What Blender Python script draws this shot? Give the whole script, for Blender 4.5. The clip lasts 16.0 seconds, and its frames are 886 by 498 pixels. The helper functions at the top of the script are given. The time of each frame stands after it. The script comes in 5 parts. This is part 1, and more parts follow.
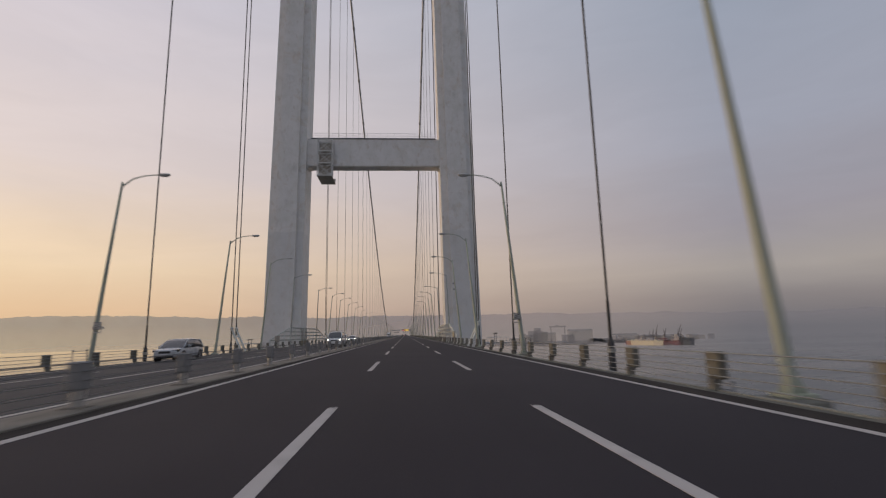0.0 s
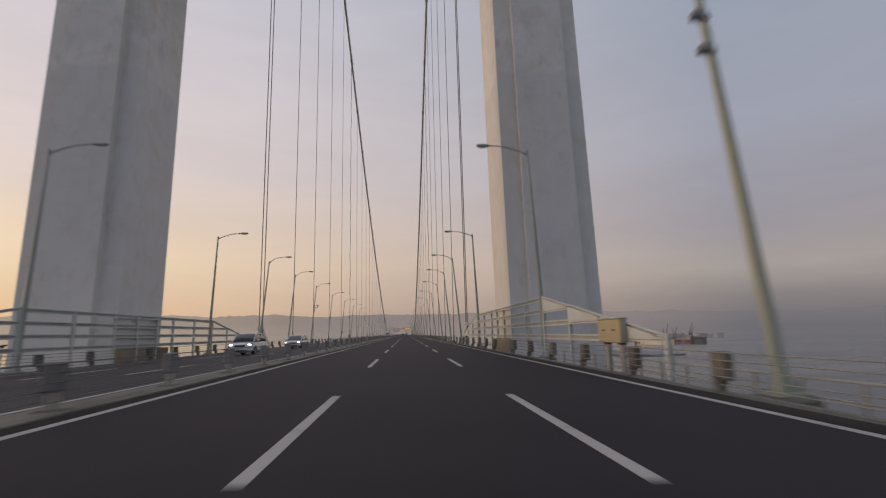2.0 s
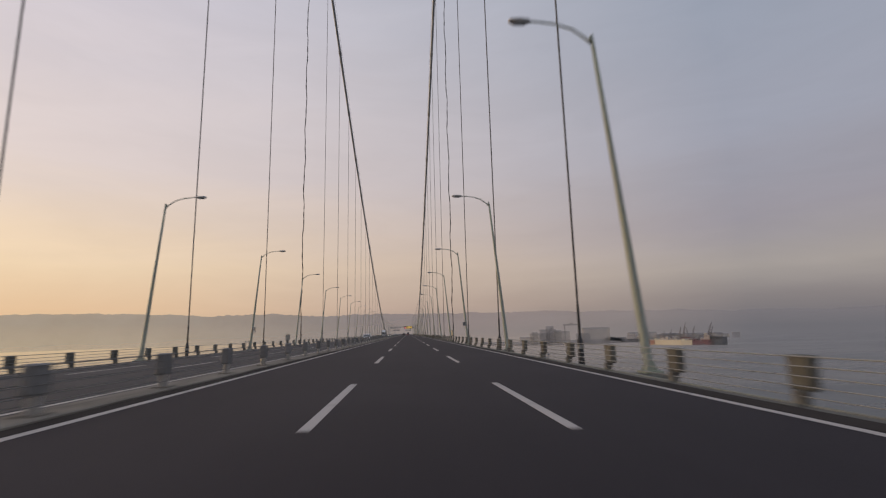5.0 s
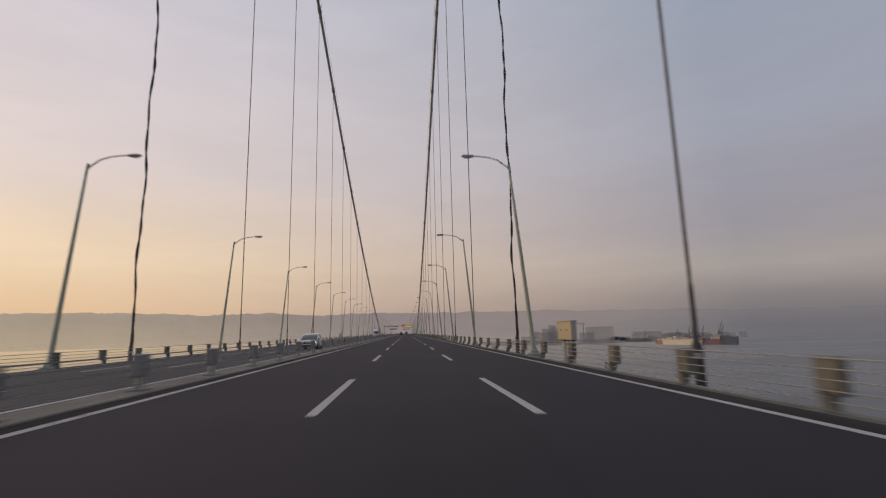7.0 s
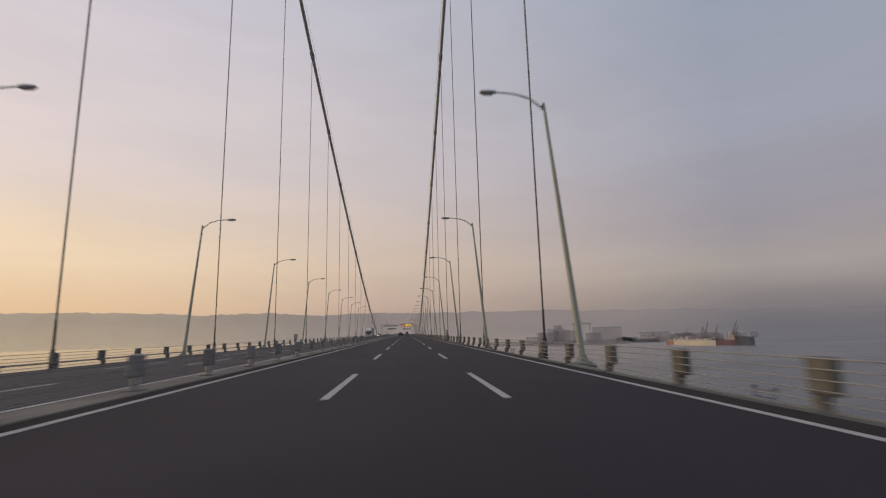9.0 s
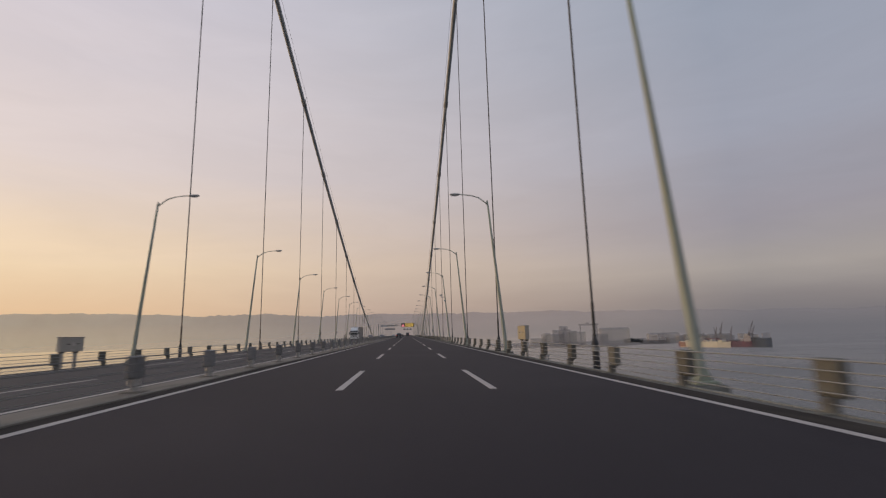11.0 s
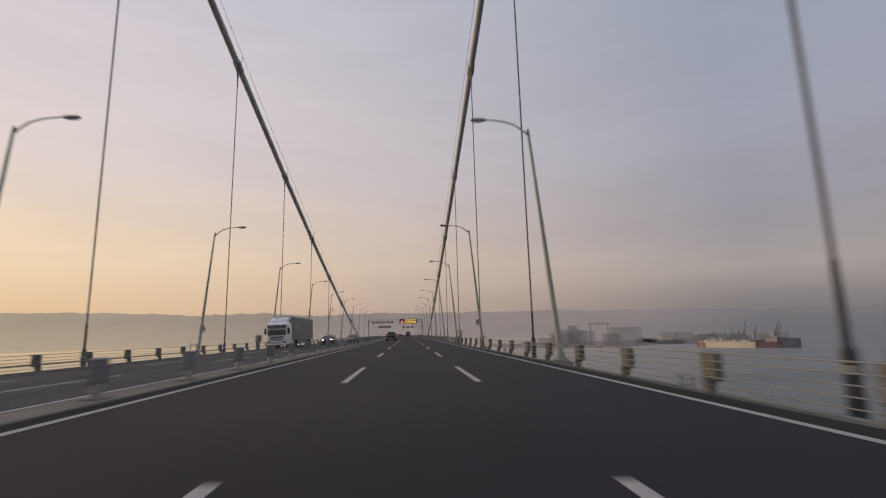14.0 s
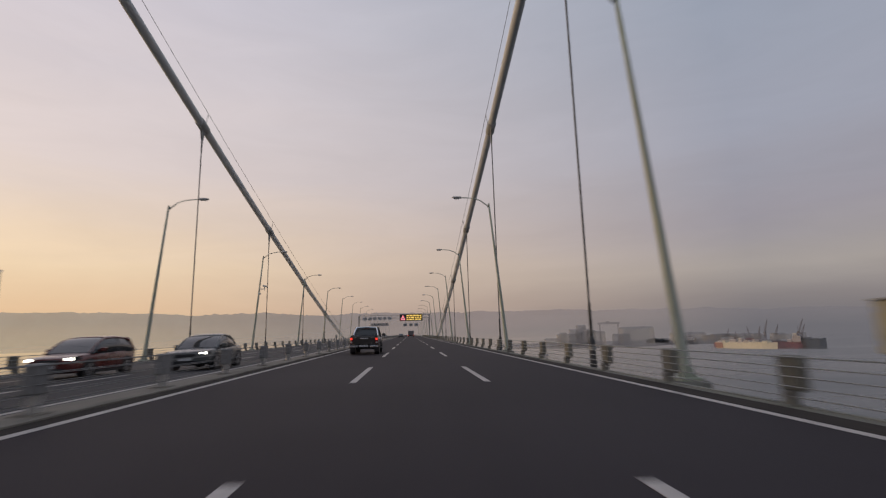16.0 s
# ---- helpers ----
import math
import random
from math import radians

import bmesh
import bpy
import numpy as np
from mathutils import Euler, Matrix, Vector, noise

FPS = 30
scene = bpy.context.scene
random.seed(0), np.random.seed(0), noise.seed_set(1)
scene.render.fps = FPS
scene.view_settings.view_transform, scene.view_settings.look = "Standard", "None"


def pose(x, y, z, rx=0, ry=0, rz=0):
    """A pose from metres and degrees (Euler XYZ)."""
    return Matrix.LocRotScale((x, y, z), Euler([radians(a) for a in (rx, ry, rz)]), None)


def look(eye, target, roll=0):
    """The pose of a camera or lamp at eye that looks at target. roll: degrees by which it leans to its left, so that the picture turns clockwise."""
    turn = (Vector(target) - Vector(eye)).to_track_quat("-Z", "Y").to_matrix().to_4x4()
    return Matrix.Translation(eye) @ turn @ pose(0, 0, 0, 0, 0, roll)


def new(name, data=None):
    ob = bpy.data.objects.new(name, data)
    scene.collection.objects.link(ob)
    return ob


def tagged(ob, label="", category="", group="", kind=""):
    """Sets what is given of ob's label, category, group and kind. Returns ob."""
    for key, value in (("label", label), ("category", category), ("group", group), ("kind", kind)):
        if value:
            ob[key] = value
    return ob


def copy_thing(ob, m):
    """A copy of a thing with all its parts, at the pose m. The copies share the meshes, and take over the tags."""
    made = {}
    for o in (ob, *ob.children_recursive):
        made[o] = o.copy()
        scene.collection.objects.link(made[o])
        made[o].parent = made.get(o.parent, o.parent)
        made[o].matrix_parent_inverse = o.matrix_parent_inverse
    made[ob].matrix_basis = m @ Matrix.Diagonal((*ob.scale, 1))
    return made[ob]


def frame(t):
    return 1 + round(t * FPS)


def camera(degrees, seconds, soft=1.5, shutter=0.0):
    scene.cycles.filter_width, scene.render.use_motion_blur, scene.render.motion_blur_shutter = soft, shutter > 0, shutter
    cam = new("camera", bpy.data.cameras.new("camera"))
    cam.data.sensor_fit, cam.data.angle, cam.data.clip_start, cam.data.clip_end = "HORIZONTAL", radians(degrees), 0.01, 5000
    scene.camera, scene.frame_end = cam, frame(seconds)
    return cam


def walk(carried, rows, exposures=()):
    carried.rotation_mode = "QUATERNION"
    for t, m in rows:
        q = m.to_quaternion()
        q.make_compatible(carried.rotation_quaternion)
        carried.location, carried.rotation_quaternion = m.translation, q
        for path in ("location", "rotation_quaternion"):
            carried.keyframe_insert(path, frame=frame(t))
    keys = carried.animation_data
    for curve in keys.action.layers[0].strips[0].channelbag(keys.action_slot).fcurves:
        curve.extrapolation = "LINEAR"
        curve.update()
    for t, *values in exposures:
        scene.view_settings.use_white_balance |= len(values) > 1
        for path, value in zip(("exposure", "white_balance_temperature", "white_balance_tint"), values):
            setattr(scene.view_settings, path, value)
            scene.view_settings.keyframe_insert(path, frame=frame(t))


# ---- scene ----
# The camera rides in the middle lane: seconds, x, y along the bridge, yaw, pitch.
cam = camera(84.7, 16.0, soft=1.22, shutter=0.27)
RIDE = [
    (0.0, 5.82, 0.66, -4.64, 9.914), (0.5, 5.85, 14.65, -4.62, 9.795), (1.0, 5.91, 29.98, -4.57, 9.836),
    (1.5, 5.95, 44.10, -4.57, 9.853), (2.0, 5.99, 59.41, -4.53, 9.806), (2.5, 6.02, 73.57, -4.49, 9.741),
    (3.0, 6.03, 88.91, -4.45, 9.764), (3.5, 5.99, 102.90, -4.37, 9.810), (4.0, 5.96, 117.95, -4.36, 9.790),
    (4.5, 5.94, 132.60, -4.35, 9.780), (5.0, 5.92, 147.50, -4.35, 9.770), (5.5, 5.91, 162.20, -4.37, 9.760),
    (6.0, 5.92, 177.09, -4.41, 9.740), (6.5, 5.96, 192.30, -4.55, 9.835), (7.0, 6.03, 206.59, -4.55, 9.696),
    (7.5, 6.13, 221.79, -4.57, 9.867), (8.0, 6.16, 234.73, -4.54, 9.748), (8.5, 6.17, 250.20, -4.49, 9.681),
    (9.0, 6.16, 264.90, -4.47, 9.730), (9.5, 6.15, 279.50, -4.45, 9.770), (10.0, 6.14, 294.10, -4.43, 9.800),
    (10.5, 6.13, 308.70, -4.41, 9.840), (11.0, 6.13, 323.33, -4.40, 9.865), (11.5, 6.17, 337.46, -4.43, 9.778),
    (12.0, 6.20, 352.68, -4.44, 9.759), (12.5, 6.21, 367.04, -4.40, 9.822), (13.0, 6.25, 382.41, -4.33, 9.739),
    (13.5, 6.26, 396.45, -4.38, 9.903), (14.0, 6.25, 412.04, -4.33, 9.831), (14.5, 6.21, 426.50, -4.27, 9.746),
    (15.0, 6.16, 442.06, -4.29, 9.907), (15.5, 6.11, 456.44, -4.22, 9.791), (16.0, 6.08, 472.37, -4.06, 9.835),
]


def ride_pose(x, y, yaw, pitch):
    a, b = radians(yaw), radians(pitch)
    ahead = Vector((-math.sin(a) * math.cos(b), math.cos(a) * math.cos(b), math.sin(b)))
    eye = Vector((x, y, 1.267))
    return look(eye, eye + 10 * ahead, -1.5)


walk(cam, [(t, ride_pose(x, y, yaw, pitch)) for t, x, y, yaw, pitch in RIDE], [(0.0, 0.0), (16.0, 0.0)])


# ---- sky and light ----
def lin(r, g, b):
    return tuple((c / 12.92 if c <= 0.04045 else ((c + 0.055) / 1.055) ** 2.4) for c in (r / 255, g / 255, b / 255)) + (1.0,)


class Graph:
    """A small wrapper to write node trees."""

    def __init__(self, tree):
        self.tree = tree
        self.tree.nodes.clear()

    def add(self, kind, inputs=None, **settings):
        n = self.tree.nodes.new(kind)
        if "operation" in settings:
            n.operation = settings["operation"]
        if "data_type" in settings:
            n.data_type = settings["data_type"]
        if "blend_type" in settings:
            n.blend_type = settings["blend_type"]
        if "feature" in settings:
            n.feature = settings["feature"]
        if "wave_type" in settings:
            n.wave_type = settings["wave_type"]
        for key, value in (inputs or {}).items():
            if isinstance(value, bpy.types.NodeSocket):
                self.tree.links.new(value, n.inputs[key])
            else:
                n.inputs[key].default_value = value
        return n

    def ramp(self, fac, stops):
        n = self.tree.nodes.new("ShaderNodeValToRGB")
        while len(n.color_ramp.elements) < len(stops):
            n.color_ramp.elements.new(0.5)
        for el, (pos, col) in zip(n.color_ramp.elements, stops):
            el.position, el.color = pos, col if len(col) == 4 else (*col, 1.0)
        self.tree.links.new(fac, n.inputs["Fac"])
        return n.outputs["Color"]

    def mix(self, fac, a, b, blend="MIX"):
        n = self.tree.nodes.new("ShaderNodeMix")
        n.data_type, n.blend_type = "RGBA", blend
        for key, value in ((0, fac), (6, a), (7, b)):
            if isinstance(value, bpy.types.NodeSocket):
                self.tree.links.new(value, n.inputs[key])
            else:
                n.inputs[key].default_value = value
        return n.outputs[2]

    def math(self, op, a, b=0.0, clamp=False):
        n = self.tree.nodes.new("ShaderNodeMath")
        n.operation, n.use_clamp = op, clamp
        for key, value in ((0, a), (1, b)):
            if isinstance(value, bpy.types.NodeSocket):
                self.tree.links.new(value, n.inputs[key])
            else:
                n.inputs[key].default_value = value
        return n.outputs[0]


def dusk_sky():
    world = bpy.data.worlds.new("dusk_sky")
    scene.world = world
    world.use_nodes = True
    g = Graph(world.node_tree)
    coord = g.add("ShaderNodeTexCoord").outputs["Generated"]
    xyz = g.add("ShaderNodeSeparateXYZ", {0: coord}).outputs
    up = g.math("MAXIMUM", xyz[2], 0.0)
    flat = g.add("ShaderNodeCombineXYZ", {0: xyz[0], 1: xyz[1], 2: 0.0}).outputs[0]
    flat = g.add("ShaderNodeVectorMath", {0: flat}, operation="NORMALIZE").outputs[0]
    toward = g.add("ShaderNodeVectorMath", {0: flat, 1: (-0.87, 0.49, 0.0)}, operation="DOT_PRODUCT").outputs["Value"]
    side = g.add("ShaderNodeMapRange", {0: toward, 1: -0.12, 2: 0.97}).outputs[0]
    # thin streaks of high cloud
    wide = g.add("ShaderNodeMapping", {0: coord, 3: (1.6, 1.6, 11.0)}).outputs[0]
    streak = g.add("ShaderNodeTexNoise", {"Vector": wide, "Scale": 1.7, "Detail": 5.0, "Roughness": 0.55}).outputs[0]
    soft = g.math("MULTIPLY_ADD", streak, 0.075)
    soft.node.inputs[2].default_value = -0.0375
    soft = g.math("MULTIPLY", soft, g.add("ShaderNodeMapRange", {0: up, 1: 0.03, 2: 0.22, 3: 0.3, 4: 1.0}).outputs[0])
    lift = g.math("ADD", up, soft, True)
    warm = g.ramp(lift, [(0.0, lin(216, 189, 151)), (0.05, lin(243, 205, 164)), (0.13, lin(252, 223, 186)), (0.3, lin(235, 219, 214)), (0.6, lin(217, 211, 222)), (1.0, lin(200, 202, 218))])
    cool = g.ramp(lift, [(0.0, lin(114, 113, 119)), (0.05, lin(139, 133, 135)), (0.1, lin(168, 160, 157)), (0.19, lin(159, 154, 163)), (0.34, lin(164, 166, 180)), (0.6, lin(156, 165, 182)), (1.0, lin(152, 166, 188))])
    mild = g.ramp(lift, [(0.0, lin(170, 155, 146)), (0.05, lin(198, 174, 159)), (0.13, lin(217, 195, 177)), (0.3, lin(211, 200, 201)), (0.6, lin(196, 195, 206)), (1.0, lin(184, 190, 208))])
    near = g.add("ShaderNodeMapRange", {0: side, 1: 0.0, 2: 0.62}).outputs[0]
    beyond = g.add("ShaderNodeMapRange", {0: side, 1: 0.62, 2: 1.0}).outputs[0]
    glow = g.mix(beyond, g.mix(near, cool, mild), warm)
    sky = g.tree.nodes.new("ShaderNodeTexSky")
    sky.sky_type, sky.sun_disc = "NISHITA", False
    sky.sun_elevation, sky.sun_rotation = radians(2.0), radians(-77.0)
    clear = g.add("ShaderNodeVectorMath", {0: sky.outputs[0], 3: 0.08}, operation="SCALE").outputs[0]
    veil = g.add("ShaderNodeTexNoise", {"Vector": g.add("ShaderNodeMapping", {0: coord, 2: (0.0, 0.35, 0.5), 3: (1.2, 1.2, 5.5)}).outputs[0], "Scale": 2.6, "Detail": 7.0, "Roughness": 0.6, "Distortion": 0.6}).outputs[0]
    shade = g.add("ShaderNodeMapRange", {0: veil, 1: 0.35, 2: 0.68, 3: 0.985, 4: 1.045}).outputs[0]
    glow = g.add("ShaderNodeVectorMath", {0: glow, 3: shade}, operation="SCALE").outputs[0]
    both = g.mix(0.9, clear, glow)
    back = g.add("ShaderNodeBackground", {"Color": both, "Strength": 1.0})
    out = g.add("ShaderNodeOutputWorld")
    g.tree.links.new(back.outputs[0], out.inputs[0])


dusk_sky()

sun = new("low_sun", bpy.data.lights.new("low_sun", "SUN"))
sun.data.energy, sun.data.angle, sun.data.color = 1.1, radians(9), (1.0, 0.67, 0.36)
sun.matrix_world = look((-97, 22, 4.4), (0, 0, 0))


# ---- materials ----
SEA = -53.0


def surface(name, base, rough=0.6, metal=0.0, vary=0.15, scale=3.0, grain=60.0, bump=0.15, dirt=None, dirt_at=0.6, stretch=(1, 1, 1), each=0.0, coat=0.0, gloss=0.5, haze=False):
    m = bpy.data.materials.new(name)
    m.use_nodes = True
    g = Graph(m.node_tree)
    pos = g.add("ShaderNodeTexCoord").outputs["Object"]
    at = g.add("ShaderNodeMapping", {0: pos, 3: stretch}).outputs[0]
    big = g.add("ShaderNodeTexNoise", {"Vector": at, "Scale": scale, "Detail": 6.0, "Roughness": 0.6}).outputs[0]
    fine = g.add("ShaderNodeTexNoise", {"Vector": at, "Scale": grain, "Detail": 3.0}).outputs[0]
    lo = tuple(c * (1 - vary) for c in base[:3]) + (1.0,)
    hi = tuple(min(1.0, c * (1 + vary)) for c in base[:3]) + (1.0,)
    col = g.ramp(big, [(0.3, lo), (0.7, hi)])
    col = g.mix(g.math("MULTIPLY", fine, 0.35), col, lo)
    if dirt:
        spots = g.add("ShaderNodeTexNoise", {"Vector": at, "Scale": scale * 0.45, "Detail": 8.0, "Roughness": 0.7}).outputs[0]
        edge = g.add("ShaderNodeMapRange", {0: spots, 1: dirt_at, 2: dirt_at + 0.18, 3: 0.0, 4: 0.75}).outputs[0]
        col = g.mix(edge, col, dirt)
    if each:
        r = g.add("ShaderNodeObjectInfo").outputs["Random"]
        r = g.math("MULTIPLY_ADD", r, each)
        r.node.inputs[2].default_value = 1.0 - each / 2
        col = g.add("ShaderNodeVectorMath", {0: col, 3: r}, operation="SCALE").outputs[0]
    bsdf = g.add("ShaderNodeBsdfPrincipled", {"Base Color": col, "Metallic": metal, "Coat Weight": coat, "Specular IOR Level": gloss})
    rr = g.add("ShaderNodeMapRange", {0: big, 3: max(0.02, rough - 0.08), 4: min(1.0, rough + 0.08)}).outputs[0]
    g.tree.links.new(rr, bsdf.inputs["Roughness"])
    if bump:
        b = g.add("ShaderNodeBump", {"Strength": bump, "Distance": 0.01, "Height": fine})
        g.tree.links.new(b.outputs[0], bsdf.inputs["Normal"])
    shader = bsdf.outputs[0]
    if haze:
        # haze put into the material: fades towards the far end of the bridge
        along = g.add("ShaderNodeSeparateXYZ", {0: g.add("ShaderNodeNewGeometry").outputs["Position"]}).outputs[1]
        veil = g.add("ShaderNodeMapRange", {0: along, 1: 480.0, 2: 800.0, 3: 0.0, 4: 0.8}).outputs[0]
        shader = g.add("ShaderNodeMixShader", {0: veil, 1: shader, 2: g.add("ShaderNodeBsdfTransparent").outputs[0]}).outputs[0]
    out = g.add("ShaderNodeOutputMaterial")
    g.tree.links.new(shader, out.inputs[0])
    return m


def glowing(name, col, strength):
    m = bpy.data.materials.new(name)
    m.use_nodes = True
    g = Graph(m.node_tree)
    e = g.add("ShaderNodeEmission", {"Color": col, "Strength": strength})
    out = g.add("ShaderNodeOutputMaterial")
    g.tree.links.new(e.outputs[0], out.inputs[0])
    return m


def asphalt_material(name, tone, detint=0.0):
    """Rolled asphalt; tone scales its grey and the last value takes out its tint."""
    m = bpy.data.materials.new(name)
    m.use_nodes = True
    g = Graph(m.node_tree)
    pos = g.add("ShaderNodeTexCoord").outputs["Object"]
    grit = g.add("ShaderNodeTexNoise", {"Vector": pos, "Scale": 90.0, "Detail": 3.0, "Roughness": 0.7}).outputs[0]
    stone = g.add("ShaderNodeTexVoronoi", {"Vector": pos, "Scale": 70.0}).outputs["Color"]
    long = g.add("ShaderNodeMapping", {0: pos, 3: (1.3, 0.02, 1.0)}).outputs[0]
    track = g.add("ShaderNodeTexNoise", {"Vector": long, "Scale": 1.2, "Detail": 4.0}).outputs[0]
    patch = g.add("ShaderNodeTexNoise", {"Vector": pos, "Scale": 0.16, "Detail": 5.0}).outputs[0]
    col = g.ramp(grit, [(0.3, (0.0133, 0.0102, 0.0124)), (0.55, (0.0212, 0.0169, 0.0197)), (0.8, (0.0414, 0.0343, 0.0369))])
    col = g.mix(g.add("ShaderNodeMapRange", {0: track, 1: 0.38, 2: 0.62, 3: 0.0, 4: 0.4}).outputs[0], col, (0.0158, 0.0124, 0.0146, 1))
    col = g.mix(g.add("ShaderNodeMapRange", {0: patch, 1: 0.45, 2: 0.7, 3: 0.0, 4: 0.5}).outputs[0], col, (0.0298, 0.0245, 0.0274, 1))
    col = g.mix(0.08, col, stone, "SOFT_LIGHT")
    col = g.mix(detint, col, g.add("ShaderNodeRGBToBW", {0: col}).outputs[0])
    col = g.add("ShaderNodeVectorMath", {0: col, 3: tone}, operation="SCALE").outputs[0]
    bsdf = g.add("ShaderNodeBsdfPrincipled", {"Base Color": col, "Roughness": 0.78, "Specular IOR Level": 0.2})
    b = g.add("ShaderNodeBump", {"Strength": 0.35, "Distance": 0.006, "Height": grit})
    g.tree.links.new(b.outputs[0], bsdf.inputs["Normal"])
    out = g.add("ShaderNodeOutputMaterial")
    g.tree.links.new(bsdf.outputs[0], out.inputs[0])
    return m


def water_material():
    m = bpy.data.materials.new("sea_water")
    m.use_nodes = True
    g = Graph(m.node_tree)
    pos = g.add("ShaderNodeTexCoord").outputs["Object"]
    swell = g.add("ShaderNodeTexNoise", {"Vector": pos, "Scale": 0.05, "Detail": 6.0, "Roughness": 0.6}).outputs[0]
    calm = g.add("ShaderNodeTexNoise", {"Vector": g.add("ShaderNodeMapping", {0: pos, 3: (0.3, 1.0, 1.0)}).outputs[0], "Scale": 0.006, "Detail": 4.0}).outputs[0]
    col = g.ramp(calm, [(0.35, (0.028, 0.045, 0.056)), (0.65, (0.04, 0.058, 0.068))])
    rough = g.add("ShaderNodeMapRange", {0: calm, 1: 0.35, 2: 0.65, 3: 0.22, 4: 0.34}).outputs[0]
    b = g.add("ShaderNodeBump", {"Strength": 0.14, "Distance": 2.0, "Height": swell})
    bsdf = g.add("ShaderNodeBsdfPrincipled", {"Base Color": col, "Roughness": rough, "IOR": 1.33, "Specular IOR Level": 0.38, "Normal": b.outputs[0]})
    # haze put into the material: fades with the distance from the bridge and hides the horizon
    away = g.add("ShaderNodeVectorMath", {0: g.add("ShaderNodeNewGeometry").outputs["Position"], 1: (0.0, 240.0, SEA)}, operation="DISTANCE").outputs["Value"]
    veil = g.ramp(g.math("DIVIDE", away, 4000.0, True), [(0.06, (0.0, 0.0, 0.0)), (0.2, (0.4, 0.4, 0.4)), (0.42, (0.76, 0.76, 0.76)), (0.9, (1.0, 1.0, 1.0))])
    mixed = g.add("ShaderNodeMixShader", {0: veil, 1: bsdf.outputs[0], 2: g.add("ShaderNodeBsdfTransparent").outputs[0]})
    out = g.add("ShaderNodeOutputMaterial")
    g.tree.links.new(mixed.outputs[0], out.inputs[0])
    return m


def veiled(name, base, cool, clear):
    """Distant land with haze put into the material: part of the sky behind it shows."""
    m = bpy.data.materials.new(name)
    m.use_nodes = True
    g = Graph(m.node_tree)
    pos = g.add("ShaderNodeTexCoord").outputs["Object"]
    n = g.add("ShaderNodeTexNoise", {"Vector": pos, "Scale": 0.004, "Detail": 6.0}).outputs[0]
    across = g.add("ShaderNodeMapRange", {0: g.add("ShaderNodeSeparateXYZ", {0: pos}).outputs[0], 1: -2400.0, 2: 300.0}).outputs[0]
    # haze tint put into the land colour: warm on the left, bluish rightwards
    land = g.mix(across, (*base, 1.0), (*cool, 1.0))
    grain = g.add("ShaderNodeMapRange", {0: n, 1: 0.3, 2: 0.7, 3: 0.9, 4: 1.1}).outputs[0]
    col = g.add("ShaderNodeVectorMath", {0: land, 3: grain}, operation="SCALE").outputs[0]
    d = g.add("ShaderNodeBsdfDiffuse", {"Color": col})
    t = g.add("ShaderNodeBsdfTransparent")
    # painted haze, thicker low down and towards the right
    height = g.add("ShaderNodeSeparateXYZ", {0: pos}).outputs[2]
    haze = g.add("ShaderNodeMapRange", {0: height, 1: SEA, 2: SEA + 190.0, 3: min(1.0, clear + 0.3), 4: clear}).outputs[0]
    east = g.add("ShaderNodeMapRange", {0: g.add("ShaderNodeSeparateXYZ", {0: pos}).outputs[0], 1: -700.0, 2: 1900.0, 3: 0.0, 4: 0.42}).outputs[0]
    haze = g.math("ADD", haze, east, True)
    mixed = g.add("ShaderNodeMixShader", {0: haze, 1: d.outputs[0], 2: t.outputs[0]})
    out = g.add("ShaderNodeOutputMaterial")
    g.tree.links.new(mixed.outputs[0], out.inputs[0])
    return m


def hazed(name, base, clear=0.42):
    """Paint of the gantry and of things more than a kilometre off, with haze put in as transparency."""
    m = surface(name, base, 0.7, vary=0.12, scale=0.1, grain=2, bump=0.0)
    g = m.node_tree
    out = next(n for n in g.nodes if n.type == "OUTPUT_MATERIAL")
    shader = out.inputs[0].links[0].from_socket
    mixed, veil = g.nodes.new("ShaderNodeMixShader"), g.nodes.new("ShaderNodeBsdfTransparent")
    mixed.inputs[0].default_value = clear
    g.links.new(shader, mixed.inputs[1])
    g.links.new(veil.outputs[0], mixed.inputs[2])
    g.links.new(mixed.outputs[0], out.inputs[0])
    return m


def glass_material(name, tint):
    m = bpy.data.materials.new(name)
    m.use_nodes = True
    g = Graph(m.node_tree)
    bsdf = g.add("ShaderNodeBsdfPrincipled", {"Base Color": tint, "Roughness": 0.04, "Coat Weight": 0.3, "Specular IOR Level": 0.75})
    out = g.add("ShaderNodeOutputMaterial")
    g.tree.links.new(bsdf.outputs[0], out.inputs[0])
    return m


